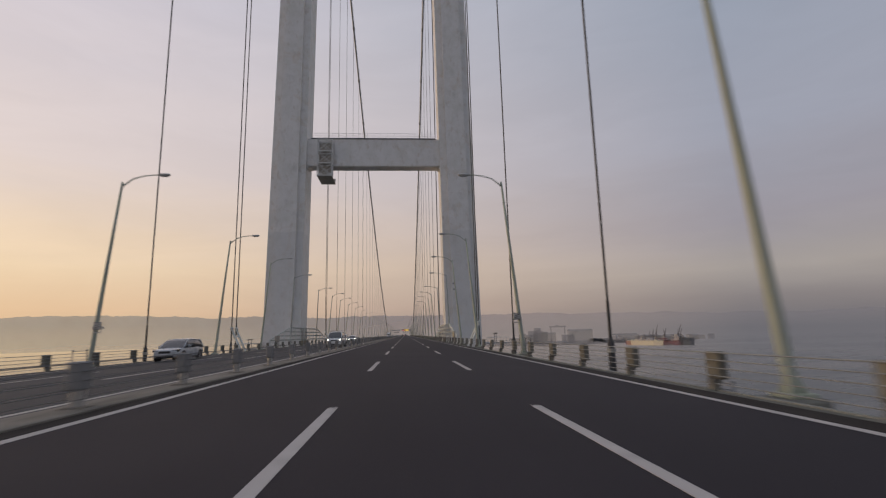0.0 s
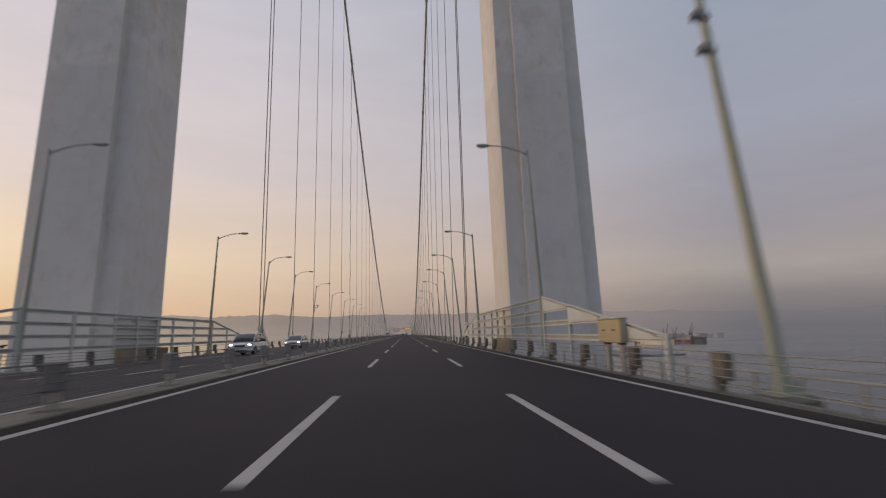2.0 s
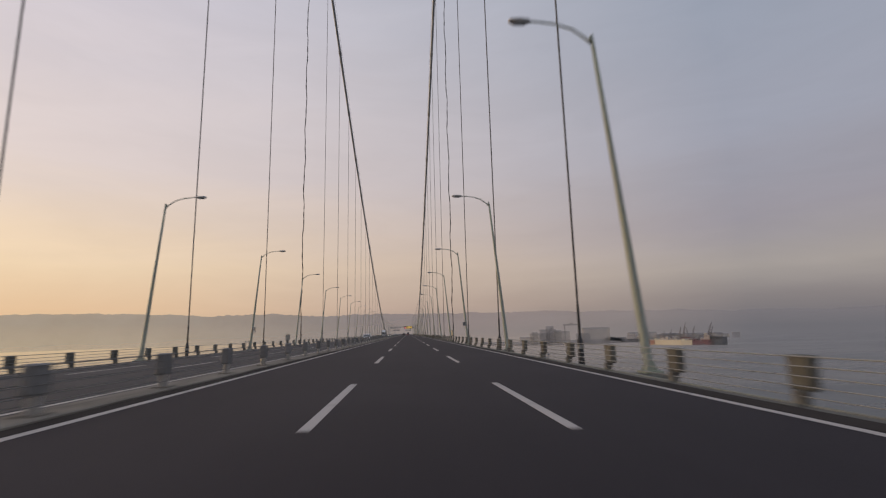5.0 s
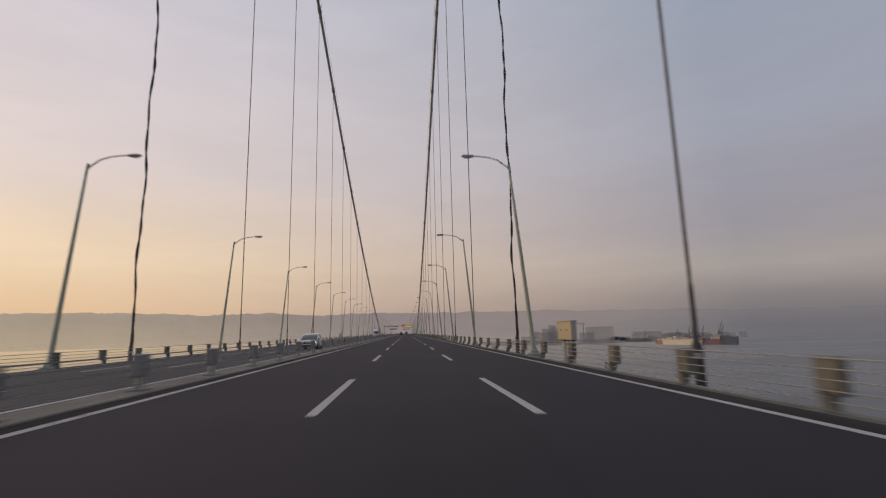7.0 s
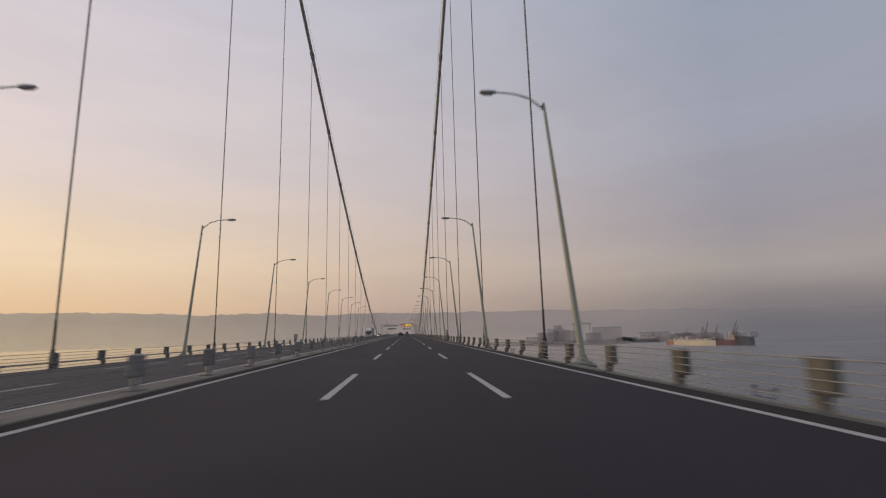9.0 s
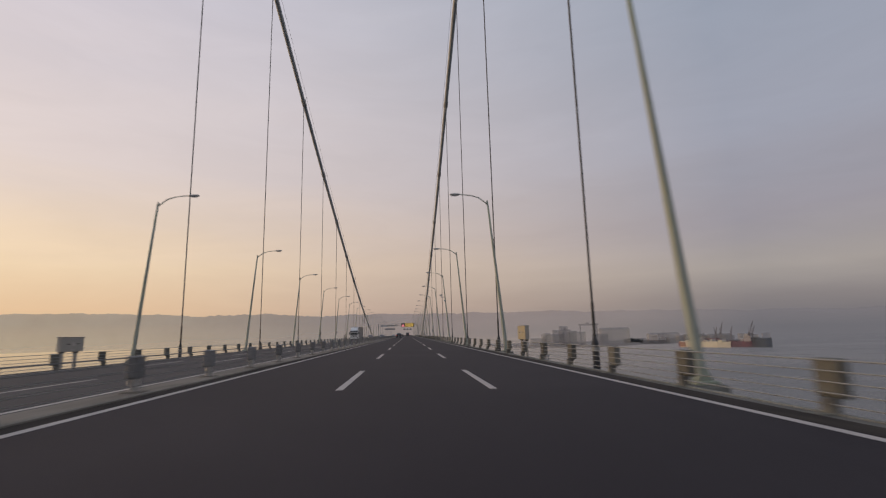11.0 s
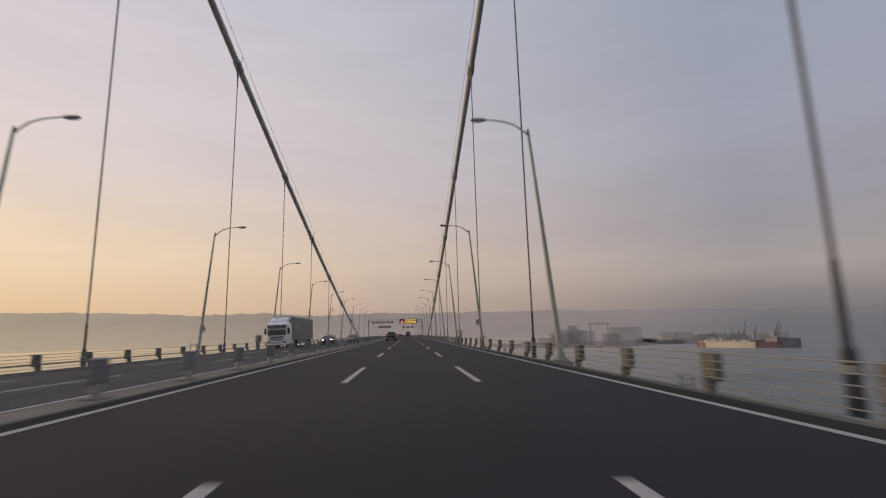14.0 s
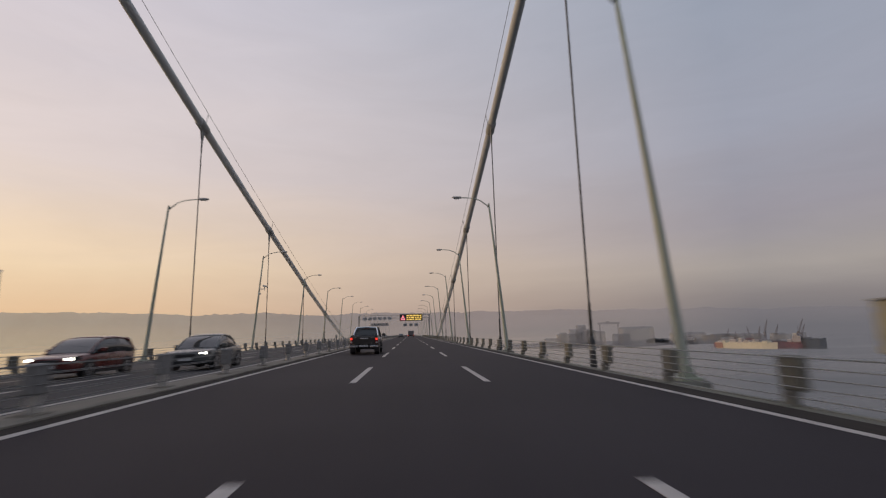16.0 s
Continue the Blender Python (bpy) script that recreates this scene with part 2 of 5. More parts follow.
def tower_material():
    """Aged cream-grey paint with smudges, rust-brown patches, rain streaks and a greyer coat near the deck."""
    m = bpy.data.materials.new("tower_paint")
    m.use_nodes = True
    g = Graph(m.node_tree)
    pos = g.add("ShaderNodeTexCoord").outputs["Object"]

    def spots(scale, at=(0.0, 0.0, 0.0), size=(1.0, 1.0, 1.0), detail=6.0, rough=0.65, twist=0.0):
        where = g.add("ShaderNodeMapping", {0: pos, 1: at, 3: size}).outputs[0]
        return g.add("ShaderNodeTexNoise", {"Vector": where, "Scale": scale, "Detail": detail, "Roughness": rough, "Distortion": twist}).outputs[0]

    def over(col, noise_out, a, b, most, tone):
        return g.mix(g.add("ShaderNodeMapRange", {0: noise_out, 1: a, 2: b, 3: 0.0, 4: most}).outputs[0], col, (*tone, 1))

    cloud = spots(0.45)
    blot = spots(0.28, (7.0, 3.0, 1.0), detail=7.0, rough=0.72, twist=0.8)
    run = spots(1.0, size=(1.6, 1.6, 0.07))
    drip = spots(1.0, (3.0, 5.0, 2.0), (1.1, 1.1, 0.6), 4.0, 0.6, 0.2)
    smudge = spots(0.5, (11.0, 2.0, 6.0), (1.0, 1.0, 0.7), 5.0, 0.62, 0.3)
    mottle = spots(1.3, (2.0, 9.0, 4.0), (1.0, 1.0, 0.7), 4.0, 0.6)
    fine = spots(6.0, detail=4.0)
    col = g.ramp(cloud, [(0.35, (0.72, 0.71, 0.67)), (0.5, (0.775, 0.76, 0.735)), (0.65, (0.81, 0.795, 0.775))])
    col = over(col, blot, 0.55, 0.74, 0.28, (0.58, 0.565, 0.48))
    col = over(col, blot, 0.46, 0.30, 0.62, (0.64, 0.54, 0.42))
    col = over(col, run, 0.56, 0.78, 0.25, (0.52, 0.50, 0.47))
    col = over(col, drip, 0.57, 0.73, 0.42, (0.48, 0.39, 0.30))
    col = over(col, smudge, 0.57, 0.74, 0.4, (0.42, 0.41, 0.37))
    col = over(col, mottle, 0.52, 0.70, 0.13, (0.52, 0.48, 0.40))
    col = g.mix(g.math("MULTIPLY", fine, 0.14), col, (0.66, 0.64, 0.61, 1))
    # the last coat of paint ends in a ragged line some twenty metres up
    height = g.math("ADD", g.add("ShaderNodeSeparateXYZ", {0: pos}).outputs[2], g.math("MULTIPLY", cloud, 1.5))
    coat = g.add("ShaderNodeMapRange", {0: height, 1: 22.0, 2: 22.4, 3: 0.4, 4: 0.0}).outputs[0]
    col = g.mix(coat, col, (0.60, 0.605, 0.60, 1))
    bsdf = g.add("ShaderNodeBsdfPrincipled", {"Base Color": col, "Roughness": 0.6})
    b = g.add("ShaderNodeBump", {"Strength": 0.25, "Distance": 0.05, "Height": cloud})
    g.tree.links.new(b.outputs[0], bsdf.inputs["Normal"])
    out = g.add("ShaderNodeOutputMaterial")
    g.tree.links.new(bsdf.outputs[0], out.inputs[0])
    return m


ASPHALT = asphalt_material("asphalt", 1.45)
# lit copy of the asphalt: grazing sky sheen put into a paler grey
SHEEN_ASPHALT = asphalt_material("asphalt_with_sheen", 3.1, 0.8)
WATER = water_material()
LINE = surface("road_paint", (0.52, 0.475, 0.44), 0.7, vary=0.12, scale=2.0, grain=50, bump=0.3, dirt=(0.16, 0.15, 0.15, 1), dirt_at=0.56, gloss=0.12)
CONCRETE = surface("kerb_concrete", (0.26, 0.235, 0.20), 0.9, vary=0.22, scale=1.2, grain=45, bump=0.4, dirt=(0.10, 0.09, 0.075, 1), dirt_at=0.5, stretch=(1, 0.25, 1), gloss=0.12)
SOOTY = surface("sooty_kerb", (0.046, 0.039, 0.035), 0.95, vary=0.35, scale=1.5, grain=40, bump=0.5, dirt=(0.085, 0.078, 0.058, 1), dirt_at=0.58, stretch=(1, 0.2, 1), gloss=0.12)
TOWER_PAINT = tower_material()
WHITE_STEEL = surface("cream_painted_steel", (0.60, 0.63, 0.605), 0.5, vary=0.08, scale=1.3, grain=30, bump=0.1, dirt=(0.35, 0.31, 0.22, 1), dirt_at=0.62)
PALE_STEEL = surface("pale_painted_steel", (0.60, 0.60, 0.58), 0.5, vary=0.07, scale=1.0, grain=30, bump=0.1, dirt=(0.38, 0.36, 0.32, 1), dirt_at=0.62)
POLE = surface("lamp_pole_paint", (0.37, 0.405, 0.345), 0.5, metal=0.1, vary=0.1, scale=1.5, grain=30, bump=0.05, dirt=(0.36, 0.38, 0.22, 1), dirt_at=0.5, stretch=(1, 1, 0.3), haze=True)
TOWER_POLE = surface("pale_grey_pole_paint", (0.34, 0.36, 0.335), 0.5, vary=0.1, scale=1.5, grain=30, bump=0.05, stretch=(1, 1, 0.3))
LICHEN = surface("lichened_edge", (0.25, 0.25, 0.225), 0.9, vary=0.3, scale=0.8, grain=30, bump=0.3, dirt=(0.33, 0.34, 0.27, 1), dirt_at=0.5, stretch=(1, 0.25, 1))
GALVANIZED = surface("galvanized_steel", (0.46, 0.45, 0.43), 0.45, metal=0.5, vary=0.12, scale=4, grain=30, bump=0.05)
RAIL_POST = surface("weathered_rail_post", (0.162, 0.157, 0.13), 0.75, vary=0.3, scale=3, grain=25, bump=0.2, dirt=(0.09, 0.078, 0.064, 1), dirt_at=0.5, each=0.5)
RAIL_TUBE = surface("rail_tube_steel", (0.29, 0.295, 0.29), 0.65, metal=0.1, vary=0.1, scale=1, grain=20, bump=0.05)
CABLE = surface("main_cable_wrap", (0.68, 0.69, 0.68), 0.5, vary=0.07, scale=0.3, grain=12, bump=0.1, haze=True)
BAND = surface("cable_band_cast", (0.26, 0.26, 0.24), 0.55, metal=0.2, vary=0.2, scale=2, grain=25, bump=0.2, haze=True)
CLAMP = surface("pale_cable_clamp", (0.46, 0.455, 0.43), 0.55, vary=0.15, scale=2, grain=25, bump=0.2, dirt=(0.2, 0.19, 0.17, 1), dirt_at=0.55, haze=True)
# shade inside the fence channels put into a darker coat, with dirt spots
SLAT_WEB = surface("shaded_cream_web", (0.43, 0.44, 0.43), 0.7, vary=0.15, scale=1.3, grain=30, bump=0.15, dirt=(0.24, 0.21, 0.15, 1), dirt_at=0.55)
FILLER = surface("pale_filler_paint", (0.60, 0.645, 0.66), 0.6, vary=0.1, scale=0.8, grain=30, bump=0.1, dirt=(0.42, 0.43, 0.40, 1), dirt_at=0.6)
MEDIAN_RAIL = surface("dull_zinc_rail", (0.20, 0.195, 0.19), 0.7, metal=0.1, vary=0.1, scale=1, grain=20, bump=0.05)
CABINET_GREY = surface("faded_grey_cabinet", (0.40, 0.37, 0.32), 0.55, vary=0.12, scale=1.5, grain=30, bump=0.05, dirt=(0.26, 0.24, 0.20, 1), dirt_at=0.58)
MEDIAN_BLOCK = surface("grey_brown_block", (0.235, 0.23, 0.225), 0.75, vary=0.25, scale=3, grain=25, bump=0.2, each=0.4)
ROPE = surface("hanger_rope", (0.155, 0.15, 0.145), 0.7, metal=0.1, vary=0.06, scale=0.4, grain=8, bump=0.0, stretch=(1, 1, 0.2), haze=True)
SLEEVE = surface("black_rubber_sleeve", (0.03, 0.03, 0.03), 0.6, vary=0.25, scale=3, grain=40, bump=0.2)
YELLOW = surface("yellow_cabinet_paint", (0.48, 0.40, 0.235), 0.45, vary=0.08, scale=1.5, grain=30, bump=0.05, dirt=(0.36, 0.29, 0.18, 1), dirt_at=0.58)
GREY_PLASTIC = surface("grey_plastic", (0.22, 0.23, 0.24), 0.5, vary=0.1, scale=3, grain=30, bump=0.05, haze=True)
BLACK = surface("black_trim", (0.018, 0.018, 0.02), 0.5, vary=0.2, scale=4, grain=40, bump=0.1)
TYRE = surface("tyre_rubber", (0.022, 0.022, 0.023), 0.85, vary=0.2, scale=6, grain=50, bump=0.3)
CHROME = surface("chrome", (0.75, 0.75, 0.76), 0.12, metal=1.0, vary=0.03, scale=2, grain=20, bump=0.0)
RIM = surface("alloy_rim", (0.42, 0.42, 0.43), 0.3, metal=0.8, vary=0.05, scale=4, grain=30, bump=0.0)
GLASS = glass_material("car_glass", (0.035, 0.038, 0.040, 1))
TAIL = glowing("lit_tail_lamp", (1.0, 0.05, 0.03, 1), 1.3)
HEAD = glowing("lit_head_lamp", (1.0, 0.95, 0.82, 1), 6.0)
LED_AMBER = glowing("amber_leds", (1.0, 0.66, 0.16, 1), 0.95)
LED_RED = glowing("red_leds", (1.0, 0.25, 0.30, 1), 1.2)
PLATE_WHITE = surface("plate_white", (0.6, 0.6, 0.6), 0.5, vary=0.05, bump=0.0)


# ---- mesh helpers ----
def mesh_of(name, bm, material, smooth=False):
    me = bpy.data.meshes.new(name)
    bmesh.ops.recalc_face_normals(bm, faces=bm.faces)
    bm.to_mesh(me)
    bm.free()
    for mat in material if isinstance(material, (list, tuple)) else (material,):
        me.materials.append(mat)
    if smooth:
        for p in me.polygons:
            p.use_smooth = True
    return me


def part(name, bm, material, parent=None, label="", smooth=False):
    ob = new(name, mesh_of(name, bm, material, smooth))
    ob.parent = parent
    return tagged(ob, label)


def shared(name, me, parent, m):
    ob = new(name, me)
    ob.parent = parent
    ob.matrix_basis = m
    return ob


def thing(name, label, category, group="", at=None, kind=""):
    ob = new(name)
    ob.empty_display_size = 0.2
    if at is not None:
        ob.matrix_basis = at
    return tagged(ob, label, category, group, kind)


def structure(name, bm, material, label="", category="", smooth=False):
    return tagged(new(name, mesh_of(name, bm, material, smooth)), label, category, kind="structure")


def box(bm, x0, x1, y0, y1, z0, z1, bevel=0.0):
    made = bmesh.ops.create_cube(bm, size=1.0)["verts"]
    bmesh.ops.scale(bm, vec=(x1 - x0, y1 - y0, z1 - z0), verts=made)
    bmesh.ops.translate(bm, vec=((x0 + x1) / 2, (y0 + y1) / 2, (z0 + z1) / 2), verts=made)
    if bevel:
        edges = list({e for v in made for e in v.link_edges})
        bmesh.ops.bevel(bm, geom=edges, offset=bevel, segments=1, affect="EDGES", profile=0.5)
    return bm


def boxed(x0, x1, y0, y1, z0, z1, bevel=0.0):
    return box(bmesh.new(), x0, x1, y0, y1, z0, z1, bevel)


def tube(bm, points, radii, sides=8, cap=True):
    """A round bar along points, with one radius for each of them."""
    points = [Vector(p) for p in points]
    rings = []
    for i, p in enumerate(points):
        d = (points[min(i + 1, len(points) - 1)] - points[max(i - 1, 0)]).normalized()
        ref = Vector((0, 0, 1)) if abs(d.z) < 0.9 else Vector((1, 0, 0))
        a = d.cross(ref).normalized()
        b = d.cross(a)
        r = radii[i] if isinstance(radii, (list, tuple)) else radii
        rings.append([bm.verts.new(p + r * (math.cos(k * math.tau / sides) * a + math.sin(k * math.tau / sides) * b)) for k in range(sides)])
    for u, v in zip(rings, rings[1:]):
        for k in range(sides):
            bm.faces.new((u[k], u[(k + 1) % sides], v[(k + 1) % sides], v[k]))
    if cap:
        bm.faces.new(rings[0])
        bm.faces.new(rings[-1])
    return bm


def piped(points, radii, sides=8):
    return tube(bmesh.new(), points, radii, sides)


def prism(bm, outline, axis, a, b):
    """An outline of (u, v) pulled along an axis from a to b: axis x takes (y, z), y takes (x, z), z takes (x, y)."""
    def at(u, v, w):
        return {"x": (w, u, v), "y": (u, w, v), "z": (u, v, w)}[axis]
    lo = [bm.verts.new(at(u, v, a)) for u, v in outline]
    hi = [bm.verts.new(at(u, v, b)) for u, v in outline]
    n = len(outline)
    for k in range(n):
        bm.faces.new((lo[k], lo[(k + 1) % n], hi[(k + 1) % n], hi[k]))
    bm.faces.new(lo)
    bm.faces.new(hi)
    return bm


def loft(bm, sections, closed=True):
    rings = [[bm.verts.new(p) for p in s] for s in sections]
    n = len(rings[0])
    for u, v in zip(rings, rings[1:]):
        for k in range(n if closed else n - 1):
            bm.faces.new((u[k], u[(k + 1) % n], v[(k + 1) % n], v[k]))
    if closed:
        bm.faces.new(rings[0])
        bm.faces.new(rings[-1])
    return bm


CROWN, FALL = 0.1025, 0.017


def road_z(x):
    return CROWN - FALL * abs(x)


START, END = -120.0, 1500.0
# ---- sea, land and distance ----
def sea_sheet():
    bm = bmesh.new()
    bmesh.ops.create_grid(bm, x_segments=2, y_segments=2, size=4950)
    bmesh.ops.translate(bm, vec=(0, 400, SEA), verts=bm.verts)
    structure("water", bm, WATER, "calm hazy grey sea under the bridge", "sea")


sea_sheet()


def ridge(name, radius, base_z, heights, seed, start, stop, material, label):
    """A range of hills round an arc of compass degrees (0 is along the bridge, positive to the right)."""
    bm = bmesh.new()
    low, high = [], []
    steps = 700
    for i in range(steps + 1):
        a = radians(start + (stop - start) * i / steps)
        d = Vector((math.sin(a), math.cos(a), 0))
        u = i / steps
        k = (len(heights) - 1) * u
        j = min(int(k), len(heights) - 2)
        f = k - j
        f = f * f * (3 - 2 * f)
        h = heights[j] * (1 - f) + heights[j + 1] * f
        h += 20 * noise.noise(Vector((u * 30, seed, 0))) + 11 * noise.noise(Vector((u * 110, seed, 3))) + 7 * noise.noise(Vector((u * 380, seed, 3))) + 6 * noise.noise(Vector((u * 760, seed, 5)))
        low.append(bm.verts.new((radius * d.x, 200 + radius * d.y, base_z)))
        high.append(bm.verts.new((radius * d.x * 1.02, 200 + radius * d.y * 1.02, base_z + max(h, 4))))
    for i in range(steps):
        bm.faces.new((low[i], low[i + 1], high[i + 1], high[i]))
    structure(name, bm, material, label, "hills", smooth=True)


# both materials carry the distance haze in tint and transparency
HILL_FAR = veiled("far_hills_with_haze", (0.54, 0.62, 0.57), (0.24, 0.28, 0.38), 0.38)
HILL_NEAR = veiled("shore_with_haze", (0.36, 0.40, 0.43), (0.28, 0.31, 0.38), 0.72)
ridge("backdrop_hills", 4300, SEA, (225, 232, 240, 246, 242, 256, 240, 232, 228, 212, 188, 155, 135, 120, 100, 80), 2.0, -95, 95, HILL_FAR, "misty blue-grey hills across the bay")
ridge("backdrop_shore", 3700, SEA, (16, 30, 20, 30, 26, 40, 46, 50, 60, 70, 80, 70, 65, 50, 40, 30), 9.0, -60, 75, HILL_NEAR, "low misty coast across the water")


# ---- deck and road ----
def carriageway(name, side, coat, label):
    bm = bmesh.new()
    ys = [START + (END - START) * i / 24 for i in range(25)]
    xs = (0.36, 4.0, 8.0, 11.9)
    rows = [[bm.verts.new((side * x, y, road_z(x))) for x in xs] for y in ys]
    for u, v in zip(rows, rows[1:]):
        for k in range(3):
            bm.faces.new((u[k], u[k + 1], v[k + 1], v[k]))
    ob = structure(name, bm, coat, label, "road")
    return ob


carriageway("road_outbound", 1, ASPHALT, "dark worn asphalt carriageway of three lanes")
carriageway("road_oncoming", -1, SHEEN_ASPHALT, "worn asphalt carriageway for oncoming traffic, sky sheen put into its paler grey")


def deck_girder():
    bm = bmesh.new()
    outline = [(-12.8, -0.2), (-0.36, 0.06), (0.36, 0.06), (12.8, -0.2), (13.0, -0.8), (15.6, -2.2), (9.5, -4.75), (-9.5, -4.75), (-15.6, -2.2), (-13.0, -0.8)]
    prism(bm, outline, "y", START, END)
    structure("deck", bm, PALE_STEEL, "pale steel box girder deck of the bridge", "bridge deck")


deck_girder()


LEDGE = surface("ledge_concrete", (0.175, 0.168, 0.15), 0.9, vary=0.45, scale=0.9, grain=35, bump=0.35, dirt=(0.25, 0.25, 0.19, 1), dirt_at=0.5, stretch=(1, 0.16, 1), gloss=0.15)


def kerbs():
    for side in (-1, 1):
        bm = bmesh.new()
        prism(bm, [(side * 11.82, road_z(11.82) - 0.05), (side * 11.82, road_z(11.82) + 0.003), (side * 12.36, road_z(12.36) + 0.006), (side * 12.40, road_z(12.4) - 0.03), (side * 12.40, -0.2)], "y", START, END)
        structure("kerb_edge", bm, SOOTY, "dark gritty shoulder strip along the guard rail", "kerb")
        bm = bmesh.new()
        prism(bm, [(side * 12.40, -0.24), (side * 12.40, -0.135), (side * 12.74, -0.14), (side * 12.74, -0.24)], "y", START, END)
        structure("trim_edge", bm, LEDGE, "pale concrete ledge along the deck edge", "deck edge")
        bm = bmesh.new()
        prism(bm, [(side * 12.74, -0.24), (side * 12.745, -0.115), (side * 12.83, -0.11), (side * 12.85, -0.24)], "y", START, END)
        structure("trim_lip", bm, LICHEN, "thin raised lip with yellow-green lichen", "deck edge")
    bm = bmesh.new()
    prism(bm, [(-0.55, 0.05), (-0.55, 0.12), (-0.5, 0.135), (0.33, 0.145), (0.38, 0.13), (0.38, 0.05)], "y", START, END)
    gut = bmesh.new()
    prism(gut, [(0.38, 0.06), (0.38, road_z(0.38) + 0.006), (0.72, road_z(0.72) + 0.005), (0.72, 0.06)], "y", START, END)
    structure("gutter", gut, SOOTY, "dark dirty gutter beside the median", "gutter")
    structure("median_kerb", bm, CONCRETE, "dusty beige concrete median strip", "median")


kerbs()


# painted lines: solid edges and dashes of 6 m every 15 m
def road_lines():
    for side in (-1, 1):
        for x in (0.85 if side > 0 else 0.92, 11.67):
            bm = bmesh.new()
            ys = [START + (END - START) * i / 160 for i in range(161)]
            rows = [[bm.verts.new((side * (x - 0.09), y, road_z(x - 0.09) + 0.004)), bm.verts.new((side * (x + 0.09), y, road_z(x + 0.09) + 0.004))] for y in ys]
            for u, v in zip(rows, rows[1:]):
                bm.faces.new((u[0], u[1], v[1], v[0]))
            structure("edge_line", bm, LINE, "white painted edge line on the asphalt", "road marking")
        for x in (4.53, 8.13):
            bm = bmesh.new()
            box(bm, -0.085, 0.085, -6.1, 0, 0.0, 0.005)
            me = mesh_of("lane_dash", bm, LINE)
            y = 9.55 - 15.07 * 7
            while y < END - 500:
                ob = new("lane_dash", me)
                ob.matrix_basis = pose(side * x, y + 0.2 * (x < 5), road_z(x) + 0.001, 0, side * math.degrees(FALL), 0)
                tagged(ob, "white painted lane dash on the asphalt", "road marking", "lane dashes", "structure")
                y += 15.07


road_lines()


# ---- tower ----
def leg_outline(cx, cy, w, d, c):
    """A leg's plan: a cross with shallow notches at its corners."""
    a, b = w / 2, d / 2
    pts = []
    for sx, sy in ((-1, -1), (1, -1), (1, 1), (-1, 1)):
        p = [(sx * a, sy * (b - 0.65)), (sx * (a - c), sy * (b - 0.65)), (sx * (a - c), sy * b)]
        if sx * sy < 0:
            p.reverse()
        pts += p
    return [(cx + x, cy + y) for x, y in pts]


# leg-foot shade from the barrier put into this brown; also colours the equipment box
SHADE_BOX_BROWN = surface("shade_and_box_brown", (0.30, 0.245, 0.17), 0.85, vary=0.3, scale=1.0, grain=25, bump=0.2, dirt=(0.13, 0.105, 0.075, 1), dirt_at=0.5, stretch=(1, 0.5, 0.4))


def tower():
    t = thing("bridge_tower", "tall pale grey steel portal tower with two legs", "bridge tower", at=pose(-0.06, 97.7, 0))
    for side in (-1, 1):
        secs = []
        for z, off in ((SEA - 2, 17.8), (0, 17.15), (60, 16.4), (125, 15.6), (183, 14.9)):
            s = 1.0 - 0.0007 * max(z, 0)
            o = leg_outline(0, 0, 6.85 * s, 7.4 * s, 1.35)
            secs.append([(side * (off + x), y, z) for x, y in o])
        leg = part("leg", loft(bmesh.new(), secs), TOWER_PAINT, t)
        # welded seams as shallow bands round the leg
        for z in (31.0, 52.0, 70.0, 88.0, 108.0, 128.0, 150.0):
            off = 17.15 - 0.0125 * z
            s = 1.0 - 0.0007 * z
            lo = leg_outline(0, 0, 6.85 * s + 0.02, 7.4 * s + 0.02, 1.35)
            part("weld_seam", loft(bmesh.new(), [[(side * (off + x), y, zz) for x, y in lo] for zz in (z, z + 0.05)]), TOWER_PAINT, leg)
        sad = boxed(side * 15.1 - 1.6, side * 15.1 + 1.6, -3.2, 3.2, 182.5, 186.5, 0.5)
        part("cable_saddle", sad, PALE_STEEL, t)
        # added sheet, no real panel: barrier shade over the brownish leg foot
        a, b = sorted((side * 13.45, side * 13.75))
        part("foot_panel", boxed(a, b, -3.1, 3.1, -1.2, 0.74, 0.03), SHADE_BOX_BROWN, t, "blotchy brown sheet standing in for shade at the foot of the leg")
    for z0, z1 in ((35.1, 41.0), (172.0, 179.5)):
        half = 13.7
        bm = bmesh.new()
        outline = [(-half, z0 + 0.25), (-half + 1.0, z0), (half - 1.0, z0), (half, z0 + 0.25), (half, z1), (-half, z1)]
        prism(bm, outline, "y", -2.1, 0.7)
        bmesh.ops.bevel(bm, geom=[e for e in bm.edges if abs((e.verts[0].co - e.verts[1].co).y) < 0.01], offset=0.12, segments=2, affect="EDGES")
        beam = part("cross_beam", bm, TOWER_PAINT, t)
        # haunches where the beam meets the legs
        for side in (-1, 1):
            fillet = [(side * (13.6 - 1.25 * (1 - math.sin(k * math.pi / 12))), z0 + 0.02 - 1.25 * (1 - math.cos(k * math.pi / 12))) for k in range(7)]
            hb = prism(bmesh.new(), fillet + [(side * 13.6, z0 + 0.02)], "y", -1.95, 0.55)
            part("haunch", hb, TOWER_PAINT, beam)
        # walkway plate and handrail
        part("walkway_edge", boxed(-12.6, 12.6, -2.28, 0.88, z1 + 0.0, z1 + 0.12), GREY_PLASTIC, beam)
        for y in (-2.2, 0.8):
            for zz in (0.55, 1.1):
                part("handrail", piped([(-12.5, y, z1 + zz), (12.5, y, z1 + zz)], 0.03, 5), PALE_STEEL, beam)
        post = mesh_of("handrail_post", piped([(0, 0, 0), (0, 0, 1.1)], 0.03, 5), PALE_STEEL)
